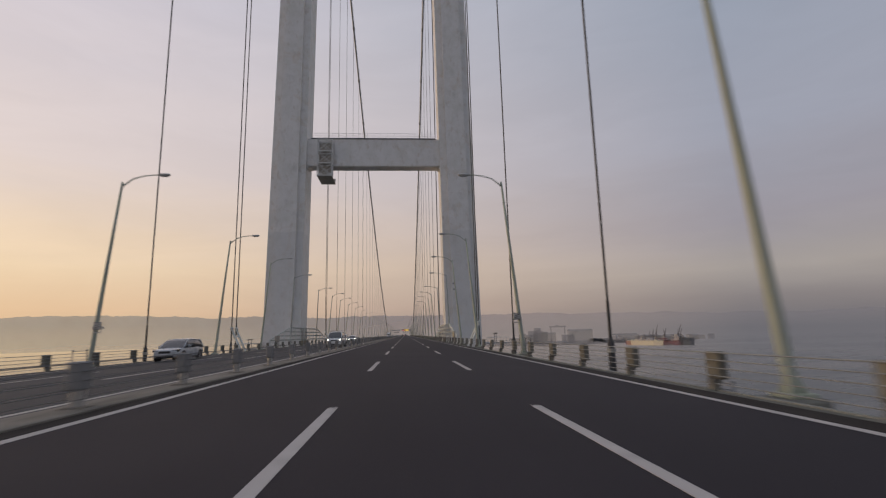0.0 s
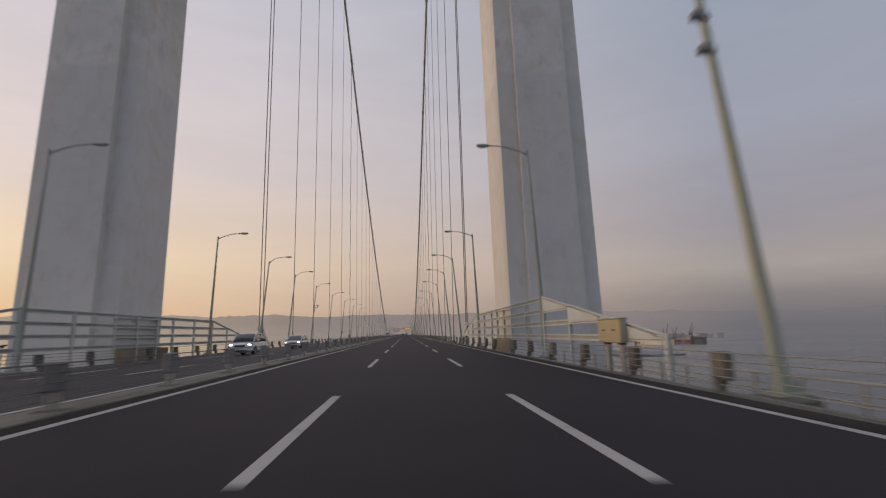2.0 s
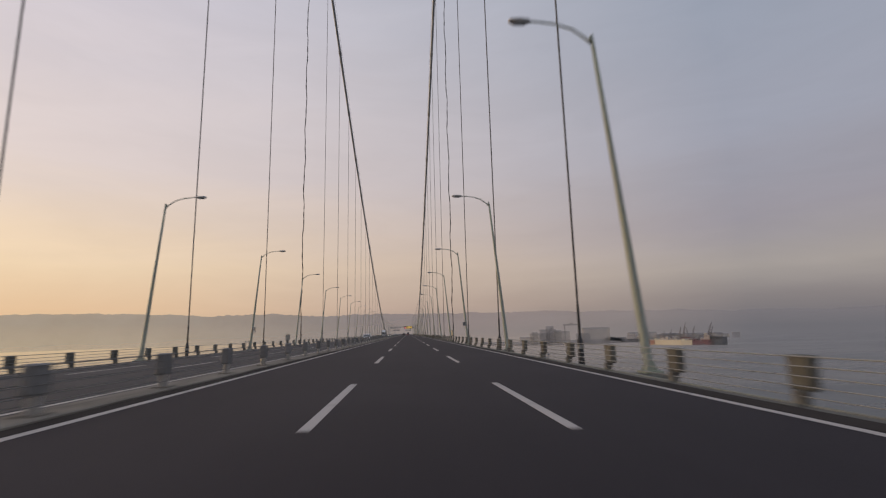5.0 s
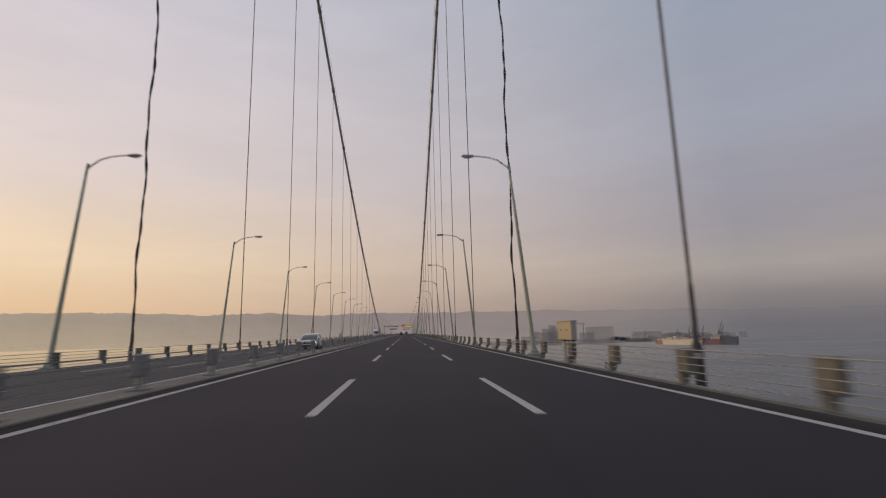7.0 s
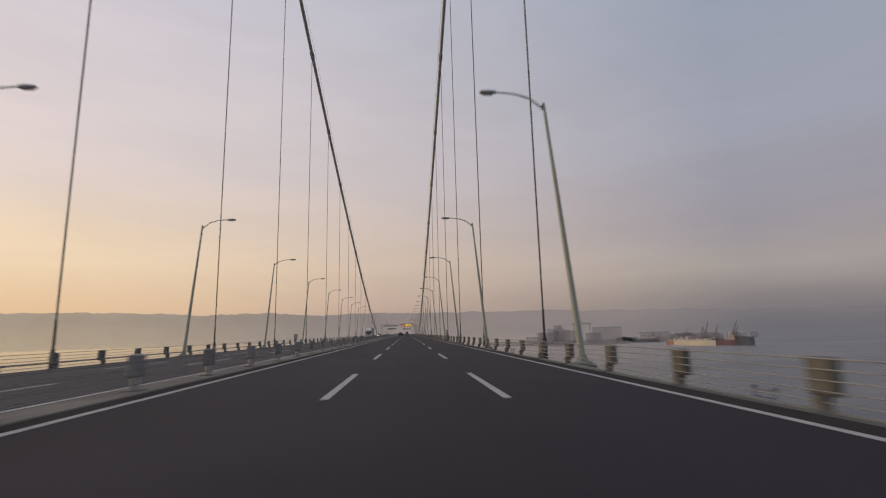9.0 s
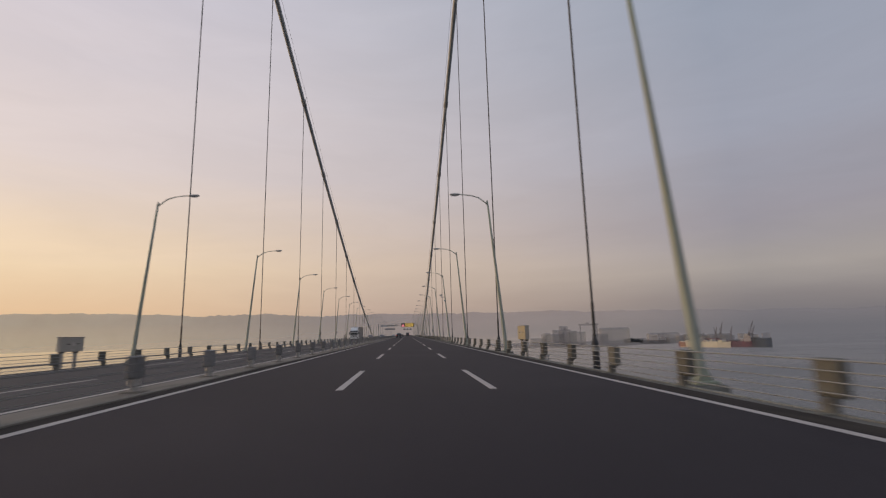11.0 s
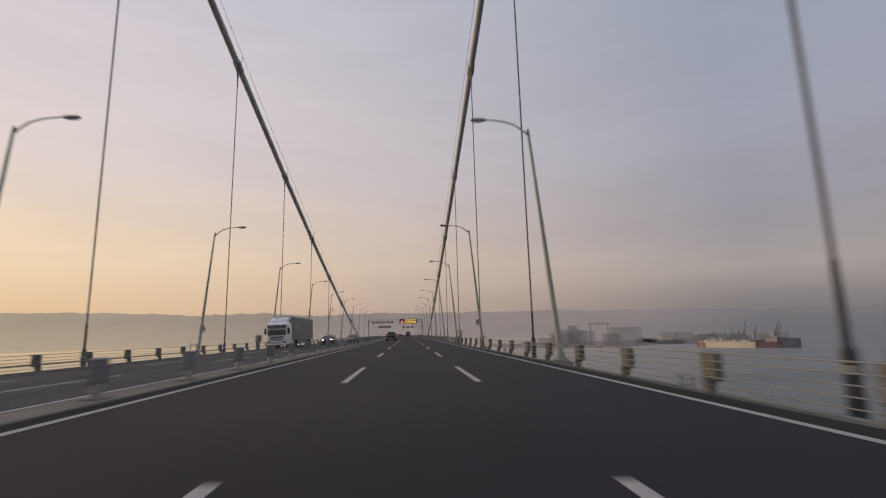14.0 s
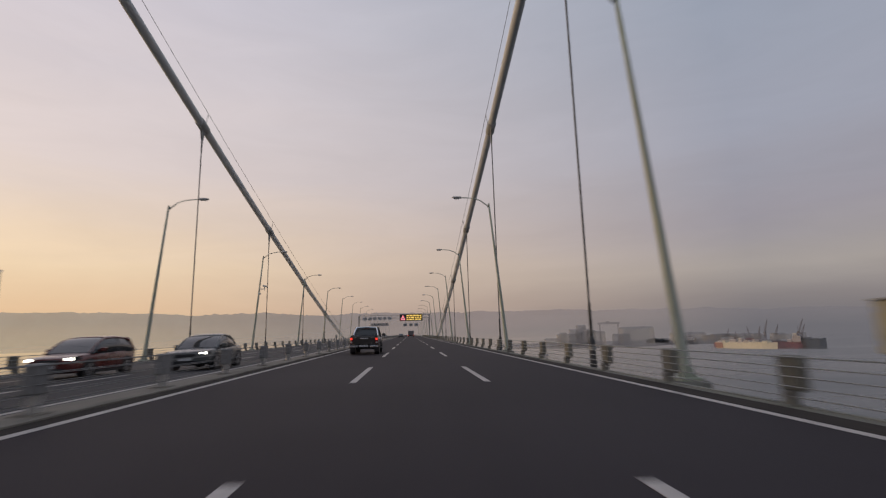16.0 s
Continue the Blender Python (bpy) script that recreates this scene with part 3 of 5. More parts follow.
        for i in range(19):
            for y in (-2.2, 0.8):
                shared("handrail_post", post, beam, pose(-12.5 + i * 25 / 18, y, z1 + 0.12))
    return t


tower()


def gondola():
    """The maintenance cradle that hangs on the face of the lower cross beam."""
    g = thing("maintenance_cradle", "pale steel lattice inspection cradle hung on the cross beam", "inspection cradle", at=pose(-9.6, 97.6, 33.95))
    x0, x1, y0, y1, z0, z1 = -1.4, 1.4, -4.1, -2.6, -1.5, 6.0
    for x in (x0, x1):
        for y in (y0, y1):
            part("corner_post", boxed(x - 0.09, x + 0.09, y - 0.09, y + 0.09, z0 + 0.05, z1), PALE_STEEL, g)
    levels = (z0 + 0.1, 1.1, 3.6, z1)
    for z in levels:
        for y in (y0, y1):
            part("cross_bar", boxed(x0, x1, y - 0.1, y + 0.1, z - 0.12, z + 0.12), PALE_STEEL, g)
        for x in (x0, x1):
            part("cross_bar", boxed(x - 0.07, x + 0.07, y0, y1, z - 0.1, z + 0.1), PALE_STEEL, g)
    for a, b in zip(levels, levels[1:]):
        for y in (y0, y1):
            part("brace", piped([(x0, y, a), (x1, y, b)], 0.065, 5), PALE_STEEL, g)
            part("brace", piped([(x1, y, a), (x0, y, b)], 0.065, 5), PALE_STEEL, g)
    for a, b in zip(levels, levels[1:]):
        part("back_panel", boxed(x0 + 0.1, x1 - 0.1, y1 + 0.12, y1 + 0.16, a + 0.14, b - 0.14), CABINET_GREY, g, "grey sheet behind the lattice")
        part("winch_box", boxed(-0.5, 0.35, y0 + 0.5, y1 - 0.2, a + 0.12, a + 0.62, 0.04), CABINET_GREY, g)
    part("floor_plate", boxed(x0 - 0.05, x1 + 0.05, y0 - 0.05, 1.35, z0 - 0.1, z0 + 0.08, 0.03), CABINET_GREY, g, "dark underside floor plate")
    for y in (-2.5, 1.25):
        part("toe_rail", boxed(x0, x1, y, y + 0.06, z0 + 0.08, z0 + 1.1), PALE_STEEL, g)
    return g


gondola()


# ---- cables and hangers ----
CABLE_X = 15.09


def cable_z(y):
    if y > 97:
        u = (y - 300) / 100
        return 91.714 - 38.044 * u + 3.183 * u * u
    v = 97 - y
    return 182.3 - 0.438 * v + 0.000283 * v * v


HANGER_Y = [-28.0, -2.8, 22.4, 42.4] + [153.2, 173.3] + [196.43 + 25 * k for k in range(17)]
DOUBLE_Y = [62.0, 63.6, 132.0, 133.7]


def main_cables():
    for side in (-1, 1):
        c = thing("main_cable", "thick grey wrapped main suspension cable", "suspension cable", "main cables")
        x = side * CABLE_X
        ys = [-120 + 8.0 * i for i in range(28)] + [97.0] + [105 + 8.0 * i for i in range(70)]
        part("strand", piped([(x, y, cable_z(y)) for y in ys], 0.39, 14), CABLE, c, smooth=True)
        for dx in (-0.5, 0.5):
            part("hand_rope", piped([(x + dx, y, cable_z(y) + 1.35) for y in ys[::2] + [ys[-1]]], 0.022, 5), ROPE, c, "thin wire hand rope above the cable")
        band = bmesh.new()
        tube(band, [(0, -0.85, 0), (0, -0.8, 0), (0, 0.8, 0), (0, 0.85, 0)], [0.40, 0.475, 0.475, 0.40], 14)
        for y in (-0.55, -0.2, 0.2, 0.55):
            box(band, -0.14, 0.14, y - 0.09, y + 0.09, 0.42, 0.62)
            box(band, -0.10, 0.10, y - 0.09, y + 0.09, -0.6, -0.42)
        me = mesh_of("cable_band", band, CLAMP)
        stanchion = mesh_of("rope_stanchion", tube(tube(bmesh.new(), [(-0.3, 0, 0.3), (-0.5, 0, 1.4)], 0.03, 5), [(0.3, 0, 0.3), (0.5, 0, 1.4)], 0.03, 5), BAND)
        lug = mesh_of("hanger_lug", prism(bmesh.new(), [(-0.45, -0.35), (0.45, -0.35), (0.16, -1.5), (-0.16, -1.5)], "x", -0.07, 0.07), BAND)
        for y in HANGER_Y + DOUBLE_Y:
            slope = math.degrees(math.atan((cable_z(y + 1) - cable_z(y - 1)) / 2))
            b = shared("cable_band", me, c, pose(x, y, cable_z(y), slope, 0, 0))
            shared("hanger_lug", lug, c, pose(x, y, cable_z(y)))
            shared("rope_stanchion", stanchion, c, pose(x, y, cable_z(y)))


main_cables()


def hanger(side, y, double):
    x = side * CABLE_X
    top = cable_z(y) - 1.3
    if double:
        h = thing("hanger_rope", "dark steel hanger rope of a pair beside the tower", "hanger cable", "hanger ropes", at=pose(x, y, -0.75))
    else:
        h = thing("hanger_rope", "dark steel hanger rope from main cable to deck edge", "hanger cable", "hanger ropes", at=pose(x, y, -0.75))
    r = 0.066 if double else 0.058
    length = top + 0.75
    if abs(y - 246.43) < 1 or abs(y - 21.0) < 0.1:
        # two ropes wound round one another
        for k in (0, 1):
            pts = []
            n = int(length / 0.45)
            for i in range(n + 1):
                a = math.pi * k + i * math.tau / 9 + 0.8 * math.sin(0.21 * i)
                ease = min(1.0, i / 6, (n - i) / 6)
                amp = (0.045 + 0.015 * math.sin(0.37 * i)) * ease
                wander = (0.09 * math.sin(0.23 * i + 0.6) + 0.04 * math.sin(0.61 * i)) * ease
                pts.append((wander + amp * math.cos(a), amp * math.sin(a), length * i / n))
            part("rope", piped(pts, 0.058, 6), SLEEVE, h, smooth=True)
    else:
        n = 12
        part("rope", piped([(0, 0, length * i / n) for i in range(n + 1)], r, 8), ROPE, h, smooth=True)
    if not double:
        part("rope_fork", prism(bmesh.new(), [(-0.16, length - 0.1), (0.16, length - 0.1), (0.05, length - 1.5), (-0.05, length - 1.5)], "x", -0.05, 0.05), BAND, h)
    part("sleeve", piped([(0, 0, 0.0), (0, 0, 0.1), (0, 0, 1.45), (0, 0, 1.5), (0, 0, 1.75)], [0.17, 0.17, 0.15, 0.11, 0.07], 10), SLEEVE, h, "black rubber sleeve at the foot", smooth=True)
    part("collar", piped([(0, 0, 1.0), (0, 0, 1.18)], 0.19, 10), BAND, h)
    part("upper_tube", piped([(0, 0, 1.7), (0, 0, 3.2), (0, 0, 3.35)], [0.08, 0.075, 0.06], 8), SLEEVE, h, "dark protective tube above the sleeve")
    part("anchor_bracket", boxed(-0.35, 0.35, -0.45, 0.45, -0.5, 0.0, 0.05), PALE_STEEL, h)
    if double:
        foot = Vector((-side * 1.2, 0.3, 0.35))
        d = Vector((0, 0.0, 3.25))
        part("strut", piped([foot, d], 0.15, 4), WHITE_STEEL, h, "cream painted raking strut")
        part("strut_plate", boxed(foot.x - 0.3, foot.x + 0.3, foot.y - 0.3, foot.y + 0.3, foot.z - 0.15, foot.z + 0.05, 0.02), WHITE_STEEL, h)
        part("strut_head", piped([(0, 0, 3.0), (0, 0, 3.1), (0, 0, 3.4), (0, 0, 3.5)], [0.15, 0.19, 0.19, 0.14], 10), WHITE_STEEL, h)
        part("head_flange", piped([(0, 0, 3.24), (0, 0, 3.3)], 0.26, 10), GREY_PLASTIC, h)


for side in (-1, 1):
    for y in HANGER_Y:
        hanger(side, y, False)
    for y in DOUBLE_Y:
        hanger(side, y, True)
    for ya, yb in ((62.0, 63.6), (132.0, 133.7)):
        for dx, dy, z, thick in ((0.38, 0.09, 1.6, 0.09), (1.2, 0.3, -0.42, 0.13)):
            tie = thing("strut_tie", "cream steel tie bar between two raking struts", "tie bar", "strut ties", at=pose(side * (CABLE_X - dx), (ya + yb) / 2 + dy, z))
            half = (yb - ya) / 2
            part("bar", boxed(-0.08, 0.08, -half, half, -thick, thick, 0.02), WHITE_STEEL, tie)
            for end in (-half, half):
                part("end_plate", boxed(-0.14, 0.14, end - 0.02, end + 0.02, -thick - 0.05, thick + 0.05, 0.005), WHITE_STEEL, tie)


# ---- street lamps ----
def street_lamp(foot, shift, coat):
    """A right-hand lamp, leaning inwards, its arm curving over the lanes."""
    s = thing("street_lamp", "grey-green steel street lamp leaning in over the lanes", "street lamp", "street lamps along the deck", at=pose(foot, 0, 0))
    lean = -shift / 11.75
    part("pole", piped([(lean * z, 0, z) for z in (0.0, 0.05, 0.9, 4.0, 8.0, 11.62)], [0.155, 0.15, 0.145, 0.125, 0.095, 0.072], 12), coat, s, smooth=True)
    part("base_flange", boxed(-0.3, 0.3, -0.3, 0.3, -0.05, 0.04, 0.01), coat, s)
    for a in range(4):
        part("gusset", prism(bmesh.new(), [(0.1, 0.04), (0.28, 0.04), (0.1, 0.4)], "y", -0.012, 0.012), coat, s).matrix_basis = pose(0, 0, 0, 0, 0, 45 + 90 * a)
    part("hatch", boxed(-0.16 - 0.05, -0.12 - 0.05, -0.07, 0.07, 0.6, 1.15, 0.01), coat, s)
    x0 = lean * 11.75
    up = 12.3 if shift > 0.9 else 12.08
    arm = [(x0 + 0.02, 0, 11.45), (x0 - 0.15, 0, 11.62), (x0 - 0.7, 0, up - 0.26), (x0 - 1.3, 0, up - 0.08), (x0 - 1.9, 0, up - 0.01), (x0 - 2.3, 0, up)]
    part("arm", piped(arm, [0.06, 0.05, 0.045, 0.04, 0.04, 0.04], 8), coat, s, smooth=True)
    part("pole_cap", piped([(x0, 0, 11.58), (x0 - 0.01, 0, 11.8)], [0.085, 0.06], 10), coat, s)
    head = loft(bmesh.new(), [[(x0 - 2.2 - u, w * math.cos(k * math.tau / 10), up + h * math.sin(k * math.tau / 10) + (0.02 if math.sin(k * math.tau / 10) > 0 else -0.0)) for k in range(10)] for u, w, h in ((0, 0.06, 0.05), (0.12, 0.12, 0.08), (0.4, 0.155, 0.09), (0.7, 0.13, 0.075), (0.8, 0.06, 0.04))])
    lampshade = part("lamp_head", head, GALVANIZED, s, smooth=True)
    part("lens", boxed(x0 - 2.85, x0 - 2.4, -0.1, 0.1, up - 0.11, up - 0.08, 0.01), PALE_STEEL, lampshade)
    part("footing", boxed(-0.9, 0.42, -0.5, 0.5, -0.45, -0.05, 0.05), LEDGE, s, "stained concrete bracket carrying the lamp")
    return s


LAMP_Y = [-42.0, -17.0, 10.3, 33.0, 53.2, 69.1, 127.2, 143.2, 163.0, 185.5] + [210.65 + 25 * k for k in range(30)]
TOWER_LAMP_Y = [86.0, 110.1]
for foot, shift, places, coat in ((13.65, 1.0, LAMP_Y, POLE), (13.6, 0.42, TOWER_LAMP_Y, TOWER_POLE)):
    first = street_lamp(foot, shift, coat)
    for side in (1, -1):
        for y in places:
            m = pose(side * foot, y, road_z(foot), 0, 0, 0 if side > 0 else 180)
            if side > 0 and y == places[0]:
                first.matrix_basis = m
            else:
                copy_thing(first, m)


def lamp_sign(side, y):
    """A small service plate clamped to a lamp pole."""
    s = thing("pole_sign", "small grey barred frame with a plate clamped to a lamp pole", "sign", "pole plates", at=pose(side * (13.65 - 0.42), y - 0.2, 1.85))
    for x in (-0.24, 0.21):
        part("frame_side", boxed(x, x + 0.03, -0.03, 0.0, 0, 0.72, 0.005), GALVANIZED, s)
    for k in range(4):
        part("frame_bar", boxed(-0.24, 0.24, -0.045, -0.025, 0.03 + 0.2 * k, 0.09 + 0.2 * k, 0.005), GREY_PLASTIC if k % 2 else GALVANIZED, s)
    part("plate", boxed(-0.2, 0.2, -0.02, -0.005, 0.3, 0.62, 0.005), GALVANIZED, s)
    part("clamp", boxed(-0.22, 0.34, 0.0, 0.3, 0.3, 0.4) if side > 0 else boxed(-0.34, 0.22, 0.0, 0.3, 0.3, 0.4), GALVANIZED, s)
    for k, (x, w) in enumerate(((-0.15, 0.1), (-0.02, 0.16), (-0.12, 0.14), (0.06, 0.1))):
        part("dark_bar", boxed(x, x + w, -0.03, -0.02, 0.34 + 0.07 * k, 0.38 + 0.07 * k), BLACK, s)


for side, y in ((1, 33.0), (-1, 33.0), (1, 210.65), (-1, 210.65), (-1, 460.65), (1, 460.65)):
    lamp_sign(side, y)


def lamp_camera(side, y, z):
    s = thing("traffic_camera", "pair of small grey traffic cameras clamped to a lamp pole", "camera", "pole cameras", at=pose(side * (13.65 - 0.085 * z), y, z))
    part("arm", boxed(*sorted((0.0, -side * 0.72)), -0.16, -0.08, -0.05, 0.05, 0.01), GALVANIZED, s)
    part("arm_post", boxed(*sorted((-side * 0.66, -side * 0.74)), -0.16, -0.08, -0.18, 0.3, 0.01), GALVANIZED, s)
    for dx, dz, tilt in ((-0.72, 0.36, -14), (0.02, -0.62, 0)):
        long = 0.26 if dz > 0 else 0.13
        body = part("housing", boxed(-long, long, -0.1, 0.1, -0.09, 0.09, 0.03), WHITE_STEEL, s)
        body.matrix_basis = pose(side * dx - side * 0.12 * (dz < 0), -0.12, dz, 0, side * tilt, 0)
        part("lens", piped([(-side * (long + 0.02), 0, 0), (-side * (long - 0.02), 0, 0)], 0.05, 8), BLACK, body)
        part("hood", boxed(-long - 0.03, long + 0.03, -0.12, 0.12, 0.085, 0.11, 0.008), WHITE_STEEL, body)


for side, y, z in ((1, 410.65, 7.7), (-1, 535.65, 7.4), (-1, 163.0, 7.2)):
    lamp_camera(side, y, z)


def pole_clamp(side, y):
    """Two small clamped fittings high on a lamp pole."""
    c = thing("pole_clamp", "small grey fittings clamped high on a lamp pole", "clamp", at=pose(side * 12.97, y, 8.0))
    for dz, r in ((-0.55, 0.13), (0.3, 0.14)):
        x = -side * 0.085 * dz
        part("collar", piped([(x, 0, dz - 0.06), (x, 0, dz + 0.06)], r, 10), GALVANIZED, c)
        part("fitting", boxed(*sorted((x - side * 0.12, x - side * 0.34)), -0.16, 0.04, dz - 0.08, dz + 0.1, 0.02), GREY_PLASTIC, c)


pole_clamp(1, 69.1)


# ---- guard rails ----
RAIL_Z = (0.02, 0.19, 0.36, 0.53, 0.70)


def edge_rail(side):
    base = -0.13
    g = thing("guard_rail", "weathered steel guard rail of five tubes on brown-green posts", "guard rail", "edge guard rails", at=pose(side * 12.9, 0, 0))
    for z in RAIL_Z:
        tubebm = piped([(-side * 0.175, y, z) for y in (START, 200, 520, 900)], 0.012 if z < 0.6 else 0.015, 8)
        part("rail", tubebm, RAIL_TUBE, g, smooth=True)
    bm = bmesh.new()
    for dy in (-0.075, 0.075):
        prism(bm, [(-side * 0.04, base - 0.02), (-side * 0.24, base - 0.02), (-side * 0.12, 0.25), (-side * 0.10, 0.72), (side * 0.06, 0.72), (side * 0.08, 0.3)], "y", dy - 0.012, dy + 0.012)
    prism(bm, [(-side * 0.12, base), (-side * 0.16, base), (-side * 0.03, 0.3), (-side * 0.03, 0.72), (side * 0.0, 0.72), (side * 0.02, 0.3)], "y", -0.075, 0.075)
    post = mesh_of("post", bm, RAIL_POST)
    block = mesh_of("spacer_block", boxed(-0.12, 0.1, -0.25, 0.25, 0.10, 0.72, 0.03), RAIL_POST)
    stub = mesh_of("post_stub", boxed(-0.09, 0.09, -0.11, 0.11, base, 0.12, 0.015), LEDGE)
    foot = mesh_of("post_foot", boxed(-0.2, 0.14, -0.16, 0.16, base - 0.02, base + 0.02, 0.01), LEDGE)
    ys = [3.2 - 25 + 25 / 6 * k for k in range(28)] + [1.7 + 25 / 6 * k for k in range(23, 180)]
    for y in ys:
        shared("post", post, g, pose(0, y, 0))
        shared("spacer_block", block, g, pose(0, y, 0))
        if 0 < y < 520:
            shared("post_stub", stub, g, pose(-side * 0.14, y - 0.04, 0))
            shared("post_foot", foot, g, pose(-side * 0.24, y, 0))


for side in (1, -1):
    edge_rail(side)


def median_rail():
    g = thing("median_barrier", "grey steel median barrier with blocky posts and thin rails", "guard rail")
    for x in (-0.14, 0.14):
        for z in (0.30, 0.46, 0.62, 0.78, 0.92):
            part("rail", piped([(x, y, z) for y in (START, 200, 520, 900)], 0.008, 6), MEDIAN_RAIL, g, smooth=True)
    bm = boxed(-0.07, 0.07, -0.1, 0.1, 0.13, 0.95, 0.012)
    post = mesh_of("post", bm, GALVANIZED)
    block = mesh_of("spacer_block", boxed(-0.12, 0.12, -0.2, 0.2, 0.45, 0.95, 0.03), MEDIAN_BLOCK)
    foot = mesh_of("post_foot", boxed(-0.2, 0.2, -0.2, 0.2, 0.13, 0.17, 0.01), CONCRETE)
    y = 260.1 - 25 / 6 * 90
    while y < 760:
        shared("post", post, g, pose(0, y, 0))
        shared("spacer_block", block, g, pose(0, y, 0))
        if 0 < y < 520:
            shared("post_foot", foot, g, pose(0, y, 0))
        y += 25 / 6


median_rail()


# ---- wind fences beside the tower ----
BANDS = (0.94, 1.62, 2.30, 2.98)


def channel(fence, name, side, ya, za, yb, zb, half):
    """A steel channel from (ya, za) to (yb, zb): two lips towards the road on a recessed web."""
    f = -side

    def bar(x0, x1, z0, z1):
        p = [(x0, z0), (x1, z0), (x1, z1), (x0, z1)]
        return loft(bmesh.new(), [[(x, ya, za + z) for x, z in p], [(x, yb, zb + z) for x, z in p]])
    slat = part(name, bar(0.0, f * 0.02, -half, half), SLAT_WEB, fence)
    lip = min(0.055, half * 0.5)
    part("lip", bar(f * 0.02, f * 0.11, half - lip, half), WHITE_STEEL, slat)
    part("lip", bar(f * 0.02, f * 0.11, -half, lip - half), WHITE_STEEL, slat)


def wind_fence(side):
    f = thing("wind_fence", "cream painted steel wind fence with broad slats beside the tower", "fence", "tower wind fences", at=pose(side * 13.55, 0, 0))

    def top(y):
        return float(np.interp(y, (73.2, 85.8, 110.75, 123.35), (1.08, 3.12, 3.12, 1.08)))
    posts = [73.2, 77.4, 81.6, 85.8, 89.95, 94.1, 96.9, 99.7, 102.4, 106.55, 110.75, 114.95, 119.15, 123.35]
    for y in posts:
        bm = boxed(-0.06, 0.06, y - 0.012, y + 0.012, -1.15, top(y) + 0.02)
        for x in (-0.06, 0.06):
            box(bm, x - 0.012, x + 0.012, y - 0.085, y + 0.085, -1.15, top(y) + 0.02)
        part("post", bm, WHITE_STEEL, f)
        part("post_plate", boxed(-0.16, 0.16, y - 0.18, y + 0.18, -1.16, -1.08), WHITE_STEEL, f)
    for a, b in zip(posts, posts[1:]):
        ya, yb = a + 0.09, b - 0.09
        za, zb = top(a) - 0.14, top(b) - 0.14
        low = min(za, zb) + 0.02
        for z in BANDS:
            if z < low - 0.2:
                channel(f, "slat", side, ya, z, yb, z, 0.125)
        channel(f, "top_rail", side, ya, za if za == zb else za + 0.06, yb, zb if za == zb else zb + 0.06, 0.125 if za == zb else 0.075)
        if za != zb:
            channel(f, "slat", side, ya, min(za, zb), yb, min(za, zb), 0.1)
            if side < 0:
                continue
            hi = (ya, za) if za > zb else (yb, zb)
            lo = (yb, zb) if za > zb else (ya, za)
            part("filler_panel", prism(bmesh.new(), [(lo[0], lo[1] - 0.02), (hi[0], lo[1] - 0.02), (hi[0], hi[1] + 0.02)], "x", *sorted((-side * 0.088, -side * 0.1))), FILLER, f, "pale triangular filler panel")


for side in (1, -1):
    wind_fence(side)


# ---- emergency cabinets ----
def cabinet(side, y):
    coat = YELLOW if side > 0 else CABINET_GREY
    look_of = "yellow" if side > 0 else "pale grey"
    c = thing("emergency_cabinet", look_of + " emergency cabinet on two steel legs behind the rail", "cabinet", "emergency cabinets", at=pose(side * 13.46, y, 0))
    f = -side
    a, b = sorted((f * 0.28, f * 0.01))
    part("case", boxed(a, b, -0.95, 0.95, 0.78, 1.60, 0.03), coat, c)
    part("lid", boxed(a - 0.03, b + 0.03, -0.98, 0.98, 1.59, 1.63, 0.01), CABINET_GREY, c)
    part("end_panel", boxed(a + 0.02, b - 0.02, -0.97, -0.945, 0.80, 1.585), CABINET_GREY, c, "faded grey end panel")
    for dy in (-0.72, 0.45):
        part("leg", boxed(a + 0.08, b - 0.08, dy - 0.13, dy + 0.13, -1.1, 0.78, 0.02), CABINET_GREY, c)
        part("leg_cap", boxed(a + 0.05, b - 0.05, dy - 0.17, dy + 0.17, 0.72, 0.785, 0.01), BLACK, c)
    for dy, z, w, h, mat in ((0.42, 1.22, 0.26, 0.05, BLACK), (-0.42, 1.22, 0.26, 0.05, BLACK), (0.0, 1.52, 0.26, 0.05, LINE), (0.0, 0.90, 0.28, 0.05, LINE)):
        p, q = sorted((f * 0.28, f * 0.288))
        part("bar", boxed(p, q, dy - w / 2, dy + w / 2, z - h / 2, z + h / 2), mat, c)
    p, q = sorted((f * 0.275, f * 0.288))
    part("call_mark", piped([(p, 0.05, 1.22), (q, 0.05, 1.22)], 0.12, 16), LINE, c, "faded round pictogram plate")
    for dy in (-0.88, 0.88):
        for z in (0.95, 1.45):
            part("hinge", boxed(p, q + 0.004, dy - 0.03, dy + 0.03, z - 0.05, z + 0.05, 0.005), GALVANIZED, c)
    part("footing", boxed(-0.5, 0.3, -0.95, 0.8, -0.66, -0.56), PALE_STEEL, c)


for y in (76.5, 228.5, 353.5, 478.5, 604.0):
    for side in (1, -1):
        cabinet(side, y)


# ---- small things at the deck edge ----
def hoop(side, y, top, half):
    h = thing("access_hoop", "low grey steel access hoop at the deck edge", "handrail", "access hoops", at=pose(side * 13.75, y, -0.45))
    for dy in (-half, half):
        part("post", piped([(0, dy, 0), (0, dy, top)], 0.03, 6), GREY_PLASTIC, h)
        part("post_cap", boxed(-0.05, 0.05, dy - 0.05, dy + 0.05, top - 0.02, top + 0.04, 0.01), GREY_PLASTIC, h)
    for z in (top - 0.04, top * 0.5):
        part("bar", piped([(0, -half, z), (0, half, z)], 0.02, 6), GREY_PLASTIC, h)
